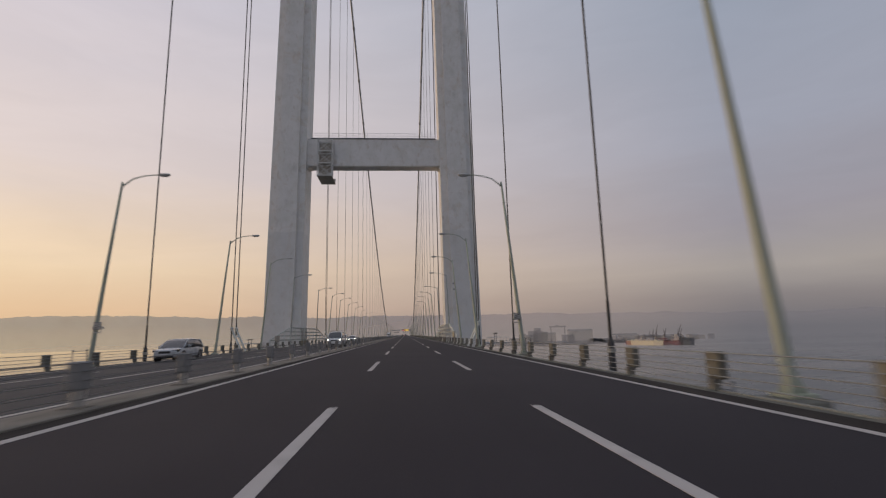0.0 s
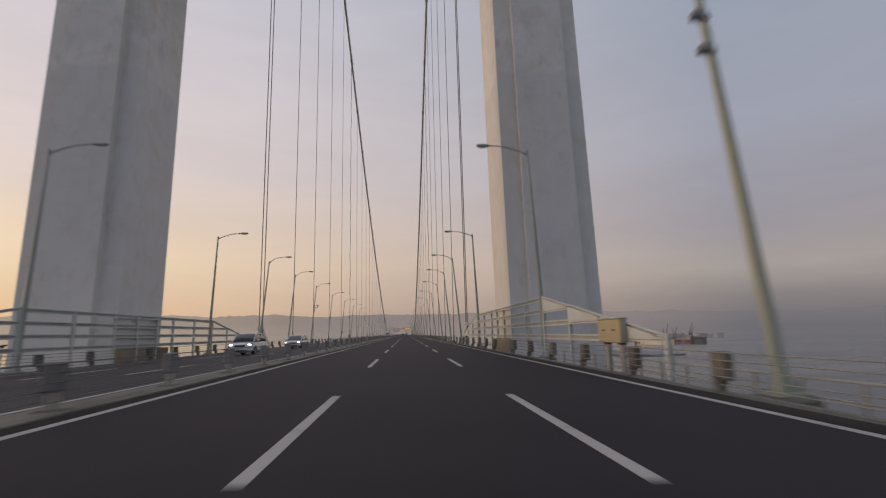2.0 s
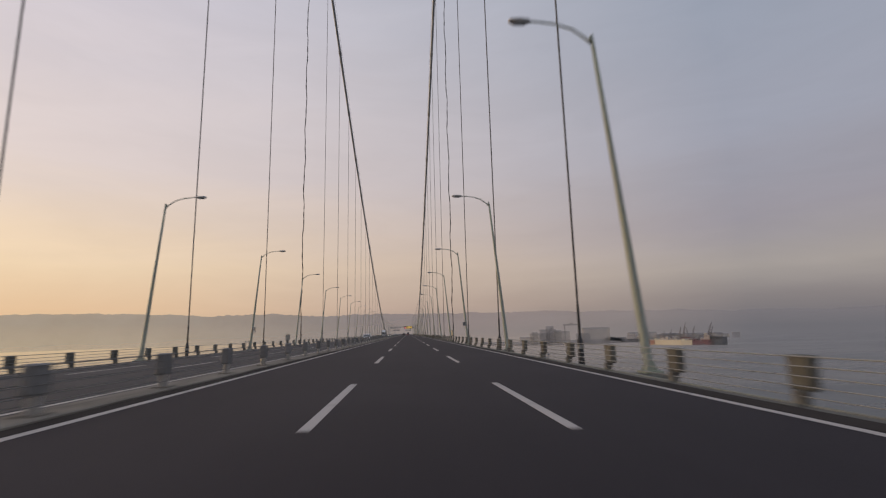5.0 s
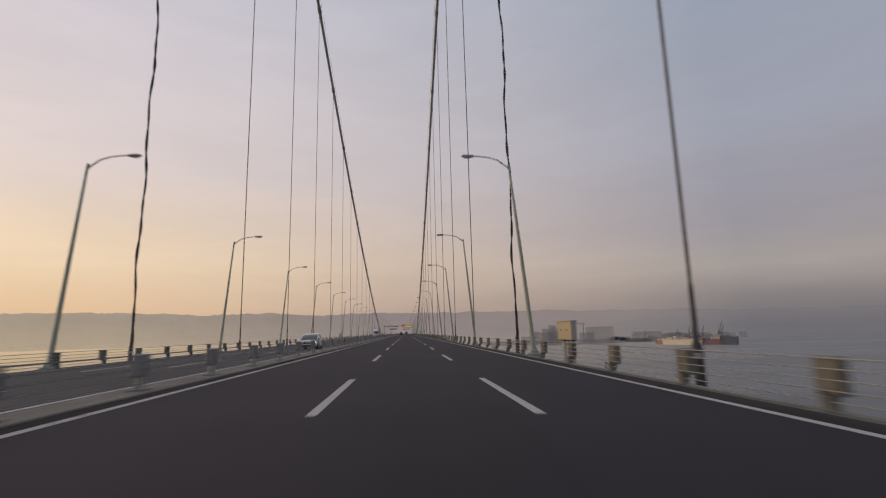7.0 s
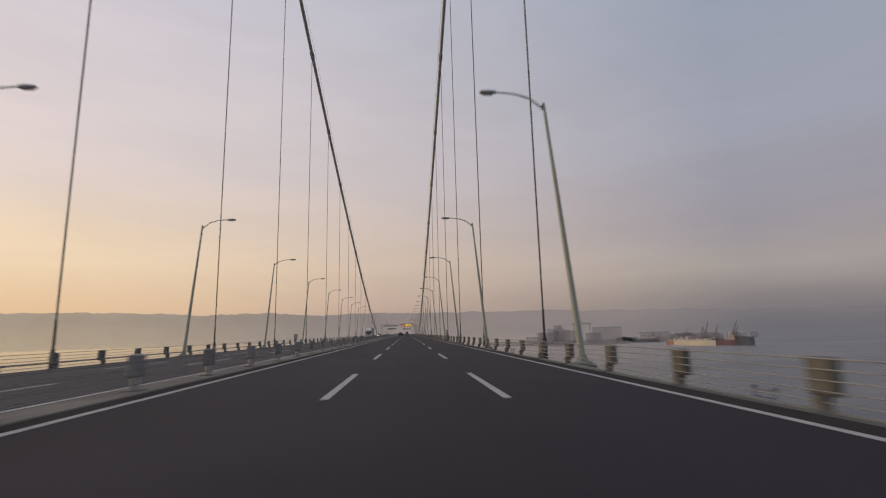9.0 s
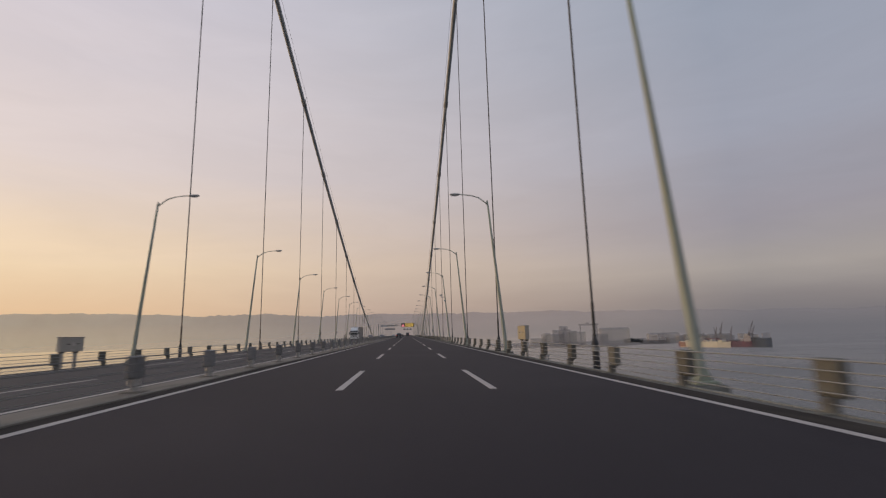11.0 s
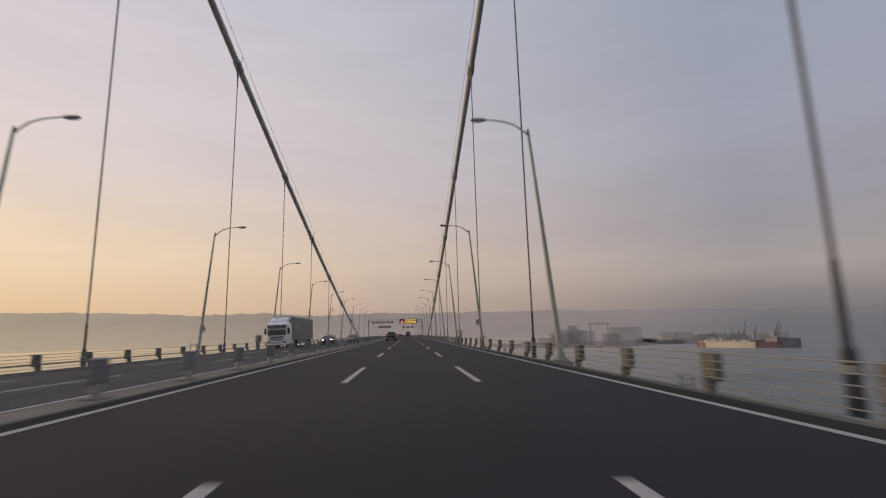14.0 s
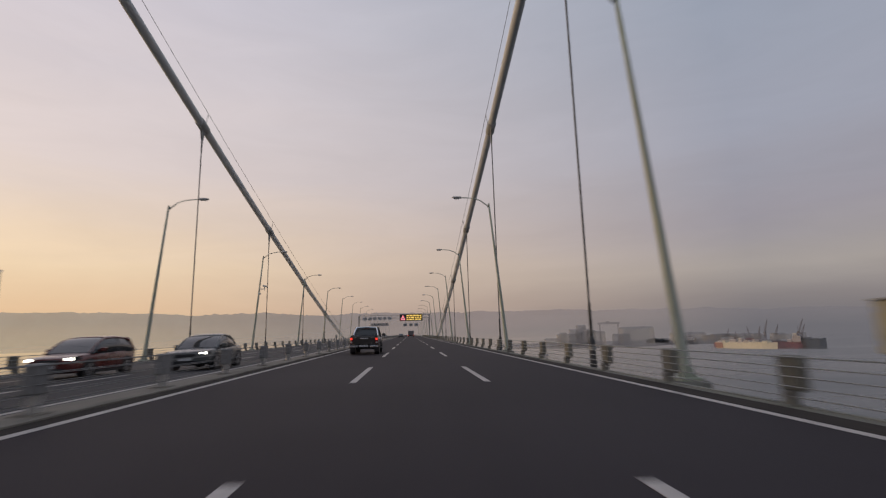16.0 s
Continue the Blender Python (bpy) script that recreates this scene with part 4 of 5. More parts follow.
    part("bracket", boxed(*sorted((-side * 0.98, side * 0.1)), -half - 0.1, half + 0.1, -0.08, 0.0, 0.01), LEDGE, h)


for y in [12.6, 175.1] + [200.1 + 25 * k for k in range(14)]:
    hoop(1, y, 0.38, 0.3)
for y in (32.2, 209.9, 459.9):
    for side in (-1, 1):
        hoop(side, y, 1.3, 0.65)


def service_rail(side, y0, y1):
    """A low handrail outside the guard rail, on the way to the tower."""
    g = thing("service_rail", "low grey service handrail outside the guard rail", "handrail", "service rails", at=pose(side * 14.1, y0, -0.55))
    n = int((y1 - y0) / 1.35)
    for i in range(n + 1):
        y = (y1 - y0) * i / n
        part("post", boxed(-0.035, 0.035, y - 0.035, y + 0.035, 0.0, 0.72, 0.006), CABINET_GREY, g)
    for z, rad in ((0.74, 0.03), (0.38, 0.018)):
        part("rail", piped([(0, 0, z), (0, y1 - y0, z)], rad, 8), CABINET_GREY, g, smooth=True)
    part("kerb_plate", boxed(*sorted((-side * 1.3, side * 0.12)), 0.0, y1 - y0, -0.08, 0.0), LEDGE, g)


for side in (1, -1):
    service_rail(side, 65.0, 84.5)


def service_box(side, y):
    """A louvred equipment box with its cable riser, behind the fence by the tower."""
    c = thing("equipment_box", "dark brown louvred equipment box behind the wind fence", "equipment box", "tower equipment", at=pose(side * 14.2, y, -0.55))
    part("case", boxed(-0.28, 0.28, -0.62, 0.62, 0.12, 1.25, 0.03), SHADE_BOX_BROWN, c)
    part("plinth", boxed(-0.32, 0.32, -0.68, 0.68, 0.0, 0.12, 0.01), LEDGE, c)
    f = -side
    for k in range(6):
        part("louvre", boxed(*sorted((f * 0.28, f * 0.31)), -0.52, 0.52, 0.28 + 0.15 * k, 0.35 + 0.15 * k, 0.008), RAIL_POST, c)
    part("riser", piped([(0.0, -0.8, 0.0), (0.0, -0.8, 0.9), (0.0, -0.62, 1.0)], 0.06, 8), PALE_STEEL, c, smooth=True)
    part("bracket", boxed(-0.6, 0.4, -0.9, 0.75, -0.1, 0.0), LEDGE, c)


for side in (1, -1):
    service_box(side, 102.0)


def tower_platform(side):
    t = thing("service_platform", "pale steel service platform on the outside of the tower leg", "platform", "tower platforms", at=pose(side * 23.4, 97.5, -0.6))
    part("grating", boxed(-2.2, 2.2, -4.5, 4.5, -0.15, 0.0), GREY_PLASTIC, t)
    for y in (-4.4, 4.4):
        part("rail", piped([(-2.1, y, 1.0), (2.1, y, 1.0)], 0.03, 6), PALE_STEEL, t)
    part("rail", piped([(side * 2.1, -4.4, 1.0), (side * 2.1, 4.4, 1.0)], 0.03, 6), PALE_STEEL, t)
    for y in (-4.4, -1.5, 1.5, 4.4):
        part("rail_post", piped([(side * 2.1, y, 0), (side * 2.1, y, 1.0)], 0.03, 6), PALE_STEEL, t)
    # steps down from the platform, with their handrail
    for k in range(6):
        part("step", boxed(-0.4, 0.4, 4.6 + 0.28 * k, 4.86 + 0.28 * k, -0.3 - 0.18 * k, -0.26 - 0.18 * k), GREY_PLASTIC, t)
    for x in (-0.42, 0.42):
        part("step_rail", piped([(x, 4.4, 1.0), (x, 6.4, -0.3)], 0.03, 6), PALE_STEEL, t)
    for y in (-1.2, 0.6):
        f = thing("floodlight", "small black floodlight on a thin post", "floodlight", "tower floodlights", at=pose(side * 23.6, 97.5 + y, -0.6))
        part("post", piped([(0, 0, 0), (0, 0, 1.65)], 0.06, 6), GREY_PLASTIC, f)
        part("head", boxed(-0.3, 0.14, -0.1, 0.1, 1.64, 1.76, 0.03), BLACK, f)
        part("visor", boxed(-0.06, 0.32, -0.09, 0.09, 1.74, 1.85, 0.03), BLACK, f)


for side in (1, -1):
    tower_platform(side)
# ---- vehicles ----
def paint(name, col, rough=0.28):
    return surface(name, col, rough, vary=0.06, scale=2.5, grain=40, bump=0.0, coat=0.6, dirt=tuple(0.5 * c + 0.06 for c in col[:3]) + (1,), dirt_at=0.6)


SILVER = paint("silver_paint", (0.42, 0.44, 0.46))
WHITE = paint("white_paint", (0.80, 0.80, 0.79))
RED = paint("dark_red_paint", (0.12, 0.022, 0.018))
GREY_GREEN = paint("dark_grey_paint", (0.085, 0.09, 0.085))
BLACK_PAINT = paint("black_brown_paint", (0.020, 0.018, 0.017), 0.3)
TARP = surface("grey_tarpaulin", (0.155, 0.15, 0.155), 0.42, vary=0.12, scale=0.6, grain=25, bump=0.15, dirt=(0.2, 0.19, 0.19, 1), dirt_at=0.6)


def wheel(parent, x, y, r, w):
    side = 1 if x > 0 else -1
    tyre = bmesh.new()
    tube(tyre, [(-w / 2, 0, 0), (-w / 2 + 0.03, 0, 0), (w / 2 - 0.03, 0, 0), (w / 2, 0, 0)], [r * 0.9, r, r, r * 0.9], 22)
    t = part("wheel", tyre, TYRE, parent, smooth=False)
    t.matrix_basis = pose(x, y, r)
    rim = bmesh.new()
    tube(rim, [(side * (w / 2 - 0.05), 0, 0), (side * (w / 2 + 0.004), 0, 0)], [r * 0.62, r * 0.64], 18)
    part("rim", rim, RIM, t)
    hub = bmesh.new()
    tube(hub, [(side * (w / 2), 0, 0), (side * (w / 2 + 0.02), 0, 0)], [r * 0.17, r * 0.13], 10)
    part("hub_cap", hub, BLACK, t)
    for k in range(5):
        a = math.tau * k / 5 + 0.3
        sl = boxed(-0.008, 0.008, -r * 0.07, r * 0.07, r * 0.2, r * 0.56)
        s = part("rim_gap", sl, BLACK, t)
        s.matrix_basis = pose(side * (w / 2 + 0.003), 0, 0, math.degrees(a), 0, 0)
    return t


def rounded(ob, levels=2):
    mod = ob.modifiers.new("rounding", "SUBSURF")
    mod.levels = mod.render_levels = levels
    return ob


def eased(rows, steps):
    """Rows of numbers drawn out into a smooth run, steps to each gap."""
    p = np.array([rows[0]] + list(rows) + [rows[-1]], float)
    out = []
    for k in range(1, len(p) - 2):
        for i in range(steps):
            u = i / steps
            out.append(tuple(0.5 * (2 * p[k] + (p[k + 1] - p[k - 1]) * u + (2 * p[k - 1] - 5 * p[k] + 4 * p[k + 1] - p[k + 2]) * u * u + (3 * p[k] - p[k - 1] - 3 * p[k + 1] + p[k + 2]) * u ** 3)))
    return out + [tuple(p[-1])]


def car(label, at, coat, length=4.35, width=1.78, height=1.46, style="sedan", lights=True, group="oncoming cars"):
    """A car whose front points to -y, standing on z = 0."""
    c = thing("car", label, "car", group, at=at)
    h, w = height, width / 2
    belt = 0.62 * h
    f, r = -length / 2, length / 2
    nose = 0.485 * h
    # lower body: cross-sections from nose to tail (y, half width, bottom, shoulder)
    tail = belt + 0.02 if style != "sedan" else belt
    st = [(f, 0.74 * w, 0.30, nose - 0.05), (f + 0.10, 0.88 * w, 0.22, nose + 0.02), (f + 0.45, 0.97 * w, 0.19, nose + 0.10), (f + 1.1, w, 0.19, belt - 0.04),
          (0.0, w, 0.19, belt), (r - 1.1, w, 0.19, belt + 0.03), (r - 0.4, 0.97 * w, 0.22, tail + 0.03), (r - 0.08, 0.9 * w, 0.28, tail - 0.02), (r, 0.8 * w, 0.34, tail - 0.12)]
    secs = []
    for y, hw, zb, zs in st:
        zm = zb + 0.55 * (zs - zb)
        half = [(0.86 * hw, zb), (0.98 * hw, zb + 0.10), (hw, zm), (0.965 * hw, zs - 0.06), (0.88 * hw, zs), (0.5 * hw, zs + 0.025)]
        secs.append([(x, y, z) for x, z in half] + [(-x, y, z) for x, z in reversed(half)])
    rounded(part("body", loft(bmesh.new(), secs), coat, c, smooth=True))
    # glasshouse: (y, half width at the top, height) from the foot of the windscreen to the tail
    b0, b1 = f + (0.95 if style != "mpv" else 0.78), (r - 0.75 if style == "sedan" else r - 0.14)
    t0, t1 = f + 1.95 if style != "mpv" else f + 1.62, (r - 1.45 if style == "sedan" else r - 0.55)
    shape = eased([(b0, 0.86 * w, belt - 0.06), (0.5 * (b0 + t0), 0.81 * w, 0.5 * (belt + h) + 0.015), (t0, 0.745 * w, h - 0.06), (0.5 * (t0 + t1), 0.75 * w, h - 0.01), (t1, 0.72 * w, h - 0.07), (0.5 * (t1 + b1), 0.77 * w, 0.5 * (belt + h) + 0.03), (b1, 0.84 * w, belt - 0.05)], 4)

    def rim_of(top, z, n=5):
        """Half of a roof's cross-section, from its shoulder to the middle."""
        drop = 0.10 * (z - belt + 0.1)
        return [(top * math.cos(a) ** 0.6, z - drop + drop * math.sin(a)) for a in (k * math.pi / 2 / n for k in range(n))] + [(0.0, z)]
    low = belt - 0.08
    secs, roof = [], []
    for y, top, z in shape:
        half = [(0.95 * w, low), (0.5 * (0.95 * w + top) + 0.015, 0.5 * (low + z))] + rim_of(top, z)
        secs.append([(x, y, zz) for x, zz in half] + [(-x, y, zz) for x, zz in reversed(half[:-1])])
        if t0 - 0.12 <= y <= t1 + 0.1:
            edge = [(x * 1.01 + 0.006 * (x > 0), zz + 0.012) for x, zz in rim_of(top, z)]
            edge = [(edge[0][0] + 0.01, edge[0][1] - 0.05)] + edge
            roof.append([(x, y, zz) for x, zz in edge] + [(-x, y, zz) for x, zz in reversed(edge[:-1])])
    part("window_glass", loft(bmesh.new(), secs), GLASS, c, "dark tinted window glass", smooth=True)
    part("roof", loft(bmesh.new(), roof), coat, c, smooth=True)
    for side in (-1, 1):
        def rail(a, b, rad):
            return piped([a, b], rad, 6)
        for ya, yb, rad in ((b0, t0 + 0.05, 0.035), (t1 - 0.05, b1, 0.05 if style == "sedan" else 0.075)):
            line = [(side * (top + 0.004), y, z - 0.09 * (z - belt + 0.1)) for y, top, z in shape if ya - 0.01 <= y <= yb + 0.01]
            part("pillar", piped(line, rad, 6), coat, c, smooth=True)
        mid = 0.5 * (t0 + t1)
        part("door_pillar", rail((side * 0.93 * w, mid, belt - 0.05), (side * 0.765 * w, mid, h - 0.09), 0.03), BLACK, c)
        part("side_mirror", boxed(side * 0.98 * w - 0.1 + side * 0.08, side * 0.98 * w + 0.1 + side * 0.08, b0 + 0.42, b0 + 0.6, belt - 0.02, belt + 0.13, 0.03), coat, c)
        part("sill", boxed(side * w - 0.03, side * w + 0.01, f + 1.15, r - 1.15, 0.18, 0.28), BLACK, c)
        part("door_handle", boxed(side * (w + 0.004) - 0.012, side * (w + 0.004) + 0.012, 0.1, 0.3, belt - 0.14, belt - 0.11), coat, c)
        lampz = nose - 0.04
        lm = loft(bmesh.new(), [[(side * (0.50 * w), f + 0.035, lampz - 0.05), (side * (0.50 * w), f + 0.035, lampz + 0.05), (side * 0.52 * w, f + 0.2, lampz + 0.08), (side * 0.52 * w, f + 0.2, lampz - 0.05)],
                                [(side * (0.90 * w), f + 0.14, lampz - 0.06), (side * (0.90 * w), f + 0.12, lampz + 0.07), (side * 0.93 * w, f + 0.42, lampz + 0.13), (side * 0.93 * w, f + 0.42, lampz - 0.02)]])
        lens = part("headlight", lm, GLASS, c)
        if lights:
            part("lit_bulb", loft(bmesh.new(), [[(side * 0.60 * w, f + 0.03, lampz - 0.035), (side * 0.60 * w, f + 0.03, lampz + 0.045), (side * 0.60 * w, f + 0.2, lampz + 0.06), (side * 0.60 * w, f + 0.2, lampz - 0.03)],
                                [(side * 0.86 * w, f + 0.10, lampz - 0.035), (side * 0.86 * w, f + 0.09, lampz + 0.06), (side * 0.87 * w, f + 0.3, lampz + 0.09), (side * 0.87 * w, f + 0.3, lampz - 0.02)]]), HEAD, lens, "lit headlight bulb")
        part("tail_light", boxed(side * 0.72 * w - 0.1, side * 0.72 * w + 0.1, r - 0.06, r + 0.005, belt - 0.22, belt - 0.06, 0.02), RED, c)
    part("grille", boxed(-0.42 * w, 0.42 * w, f - 0.005, f + 0.05, nose - 0.2, nose - 0.04, 0.02), BLACK, c)
    part("lower_grille", boxed(-0.6 * w, 0.6 * w, f + 0.0, f + 0.09, 0.26, 0.40, 0.02), BLACK, c)
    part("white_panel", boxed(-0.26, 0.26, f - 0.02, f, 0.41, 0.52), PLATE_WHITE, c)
    wy = (f + 0.85, r - 0.82)
    for y in wy:
        for side in (-1, 1):
            arch = piped([(side * (w - 0.22), y, 0.33), (side * (w + 0.003), y, 0.33)], 0.37, 20)
            part("wheel_arch", arch, BLACK, c)
            wheel(c, side * (w - 0.10), y, 0.32, 0.2)
    return c


def roof_rack(c, length, width, height):
    for side in (-1, 1):
        part("rack_rail", piped([(side * 0.6 * width / 2, -0.7, height + 0.1), (side * 0.6 * width / 2, 1.6, height + 0.1)], 0.02, 6), GALVANIZED, c)
    for k in range(5):
        y = -0.65 + 0.55 * k
        part("rack_bar", piped([(-0.6 * width / 2, y, height + 0.1), (0.6 * width / 2, y, height + 0.1)], 0.018, 6), GALVANIZED, c)
        for side in (-1, 1):
            part("rack_foot", piped([(side * 0.6 * width / 2, y, height - 0.02), (side * 0.6 * width / 2, y, height + 0.2)], 0.018, 5), GALVANIZED, c)


def lane(n):
    return (-2.69, -6.33, -9.9)[n]


def on_road(x, y, turn=0.0):
    return pose(x, y, road_z(x), 0, math.degrees(FALL) * (1 if x > 0 else -1), turn)


car("silver hatchback car on the oncoming carriageway", on_road(lane(2), 36.6), SILVER, 4.3, 1.8, 1.5, "hatch", lights=False)
suv = car("tall white off-roader with roof rack and lit headlights", on_road(lane(0), 63.0), WHITE, 4.7, 1.92, 1.84, "mpv")
roof_rack(suv, 4.7, 1.92, 1.84)
car("white people carrier with lit headlights", on_road(lane(1), 99.3), WHITE, 4.2, 1.82, 1.68, "mpv")
car("white saloon car with lit headlights", on_road(lane(0), 253.1), WHITE, 4.15, 1.76, 1.39, "sedan")
car("white estate car with lit headlights", on_road(lane(1), 116.4), WHITE, 4.6, 1.8, 1.5, "hatch")
car("dark red estate car with lit headlights", on_road(lane(1), 492.3), RED, 4.0, 1.8, 1.52, "hatch")
car("dark grey saloon car with bright headlights", on_road(lane(0), 494.5), GREY_GREEN, 4.2, 1.8, 1.46, "sedan")
car("small oncoming car with lit headlights", on_road(lane(0), 640.0), SILVER, 4.2, 1.76, 1.46, "hatch")
car("dark saloon car driving ahead", on_road(2.69, 655.0, 180), GREY_GREEN, 4.5, 1.8, 1.46, "sedan", group="cars ahead")


def pickup(at):
    """A double-cab pick-up; its tail points to -y."""
    p = thing("pickup_truck", "black double-cab pickup truck with chrome bumper and lit tail lamps", "pickup truck", at=at)
    w, f, r = 0.92, 2.66, -2.66
    B = BLACK_PAINT
    # bed
    bed = bmesh.new()
    secs = []
    for y, hw in ((r + 0.06, 0.90), (r + 0.2, 0.92), (-1.0, 0.925), (-0.82, 0.925)):
        half = [(0.80 * hw, 0.55), (0.97 * hw, 0.60), (hw, 0.85), (0.985 * hw, 1.08), (0.95 * hw, 1.16)]
        secs.append([(x, y, z) for x, z in half] + [(-x, y, z) for x, z in reversed(half)])
    part("bed_side", loft(bed, secs), B, p, smooth=False)
    part("bed_cover", boxed(-0.86, 0.86, r + 0.1, -0.85, 1.15, 1.21, 0.03), BLACK, p, "black folding bed cover")
    part("cover_roll", boxed(-0.35, 0.6, -1.9, -1.2, 1.2, 1.26, 0.03), BLACK, p)
    tg = part("tailgate", boxed(-0.70, 0.70, r + 0.0, r + 0.09, 0.62, 1.17, 0.03), B, p)
    part("tailgate_handle", boxed(-0.24, 0.24, r - 0.02, r + 0.01, 0.985, 1.05, 0.012), CHROME, tg, "chrome tailgate handle")
    part("badge_bar", boxed(0.42, 0.64, r - 0.006, r + 0.01, 1.045, 1.075), CHROME, tg)
    part("badge_bar", boxed(-0.62, -0.46, r - 0.006, r + 0.01, 1.045, 1.075), CHROME, tg)
    part("badge_bar", boxed(0.45, 0.62, r - 0.006, r + 0.01, 0.70, 0.725), CHROME, tg)
    for side in (-1, 1):
        tl = part("tail_lamp", boxed(side * 0.80 - 0.085, side * 0.80 + 0.085, r + 0.005, r + 0.12, 0.70, 1.09, 0.025), paint("lamp_red_plastic", (0.25, 0.015, 0.015)), p)
        part("lit_lens", boxed(side * 0.80 - 0.065, side * 0.80 + 0.065, r - 0.005, r + 0.02, 0.93, 1.05, 0.01), TAIL, tl, "glowing red brake lens")
        part("clear_lens", boxed(side * 0.80 - 0.06, side * 0.80 + 0.06, r - 0.005, r + 0.02, 0.72, 0.82, 0.01), GALVANIZED, tl)
        bp = part("bumper_end", boxed(side * 0.66 - 0.26, side * 0.66 + 0.26, r - 0.16, r + 0.1, 0.44, 0.60, 0.04), CHROME, p, "chrome corner of the rear bumper")
        part("bumper_step", boxed(side * 0.66 - 0.25, side * 0.66 + 0.25, r - 0.15, r + 0.0, 0.60, 0.64, 0.01), BLACK, bp)
        part("mud_flap", boxed(side * 0.78 - 0.14, side * 0.78 + 0.14, r + 0.55, r + 0.58, 0.18, 0.55), BLACK, p)
        # side steps, mirrors, handles
        part("side_step", boxed(side * 0.94 - 0.06, side * 0.94 + 0.06, -0.75, 1.1, 0.36, 0.44, 0.02), BLACK, p)
        part("side_mirror", boxed(side * 1.06 - 0.12, side * 1.06 + 0.12, 0.86, 1.0, 1.14, 1.36, 0.04), B, p)
        for y in (-0.55, 0.35):
            part("door_handle", boxed(side * 0.925 - 0.02, side * 0.925 + 0.02, y, y + 0.22, 1.0, 1.04, 0.01), CHROME, p)
        part("roll_bar", piped([(side * 0.80, -1.55, 1.2), (side * 0.74, -1.1, 1.52), (side * 0.66, -0.9, 1.72)], 0.045, 8), CHROME, p, "chrome roll bar leg")
        part("roll_bar_brace", piped([(side * 0.80, -0.95, 1.2), (side * 0.70, -1.0, 1.6)], 0.04, 8), CHROME, p)
    part("roll_bar_top", piped([(-0.66, -0.9, 1.72), (0, -0.88, 1.76), (0.66, -0.9, 1.72)], 0.045, 8), CHROME, p, "chrome roll bar hoop")
    part("bumper_middle", boxed(-0.42, 0.42, r - 0.08, r + 0.1, 0.42, 0.58, 0.03), BLACK, p)
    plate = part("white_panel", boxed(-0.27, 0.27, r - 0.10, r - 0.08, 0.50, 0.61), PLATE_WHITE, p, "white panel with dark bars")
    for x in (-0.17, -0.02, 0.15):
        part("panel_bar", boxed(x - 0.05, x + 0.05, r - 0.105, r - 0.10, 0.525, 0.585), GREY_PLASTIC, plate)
    # cab and bonnet
    secs = []
    for y, hw, zb, zs in ((-0.80, 0.925, 0.42, 1.16), (0.4, 0.93, 0.42, 1.14), (1.2, 0.93, 0.42, 1.12), (1.6, 0.92, 0.42, 1.10), (2.3, 0.90, 0.45, 1.03), (2.58, 0.84, 0.5, 0.95), (f, 0.72, 0.55, 0.86)):
        half = [(0.84 * hw, zb), (0.98 * hw, zb + 0.1), (hw, zb + 0.4), (0.97 * hw, zs - 0.05), (0.86 * hw, zs)]
        secs.append([(x, y, z) for x, z in half] + [(-x, y, z) for x, z in reversed(half)])
    part("cab_body", loft(bmesh.new(), secs), B, p, smooth=True)
    secs = []
    for y, top, z in ((-0.82, 0.80, 1.2), (-0.66, 0.71, 1.70), (-0.45, 0.69, 1.76), (0.4, 0.70, 1.79), (0.85, 0.68, 1.74), (1.35, 0.76, 1.42), (1.72, 0.8, 1.12)):
        secs.append([(0.90, y, 1.06), (0.5 * (0.9 + top), y, 0.5 * (1.06 + z)), (top, y, z - 0.02), (0.6 * top, y, z), (-0.6 * top, y, z), (-top, y, z - 0.02), (-0.5 * (0.9 + top), y, 0.5 * (1.06 + z)), (-0.90, y, 1.06)])
    part("window_glass", loft(bmesh.new(), secs), GLASS, p, "dark cab windows")
    part("roof", loft(bmesh.new(), [[(t + 0.012, y, z - 0.04), (t, y, z), (0.6 * t, y, z + 0.02), (-0.6 * t, y, z + 0.02), (-t, y, z), (-t - 0.012, y, z - 0.04)] for y, t, z in ((-0.66, 0.715, 1.71), (-0.45, 0.70, 1.775), (0.4, 0.71, 1.80), (0.85, 0.69, 1.755))]), B, p, smooth=True)
    for side in (-1, 1):
        part("pillar", piped([(side * 0.86, -0.80, 1.12), (side * 0.72, -0.66, 1.70)], 0.055, 6), B, p)
        part("pillar", piped([(side * 0.84, 1.68, 1.12), (side * 0.70, 0.86, 1.72)], 0.04, 6), B, p)
        part("door_pillar", piped([(side * 0.91, 0.22, 1.08), (side * 0.725, 0.22, 1.76)], 0.035, 6), BLACK, p)
        for y in (-1.62, 1.5):
            part("wheel_arch", piped([(side * 0.62, y, 0.48), (side * 0.935, y, 0.48)], 0.47, 20), BLACK, p)
            wheel(p, side * 0.80, y, 0.385, 0.26)
    part("brake_bar", boxed(-0.2, 0.2, -0.72, -0.68, 1.66, 1.69), RED, p)
    part("axle", piped([(-0.7, -1.62, 0.4), (0.7, -1.62, 0.4)], 0.08, 8), BLACK, p)
    return p


pickup(on_road(3.1, 507.0))


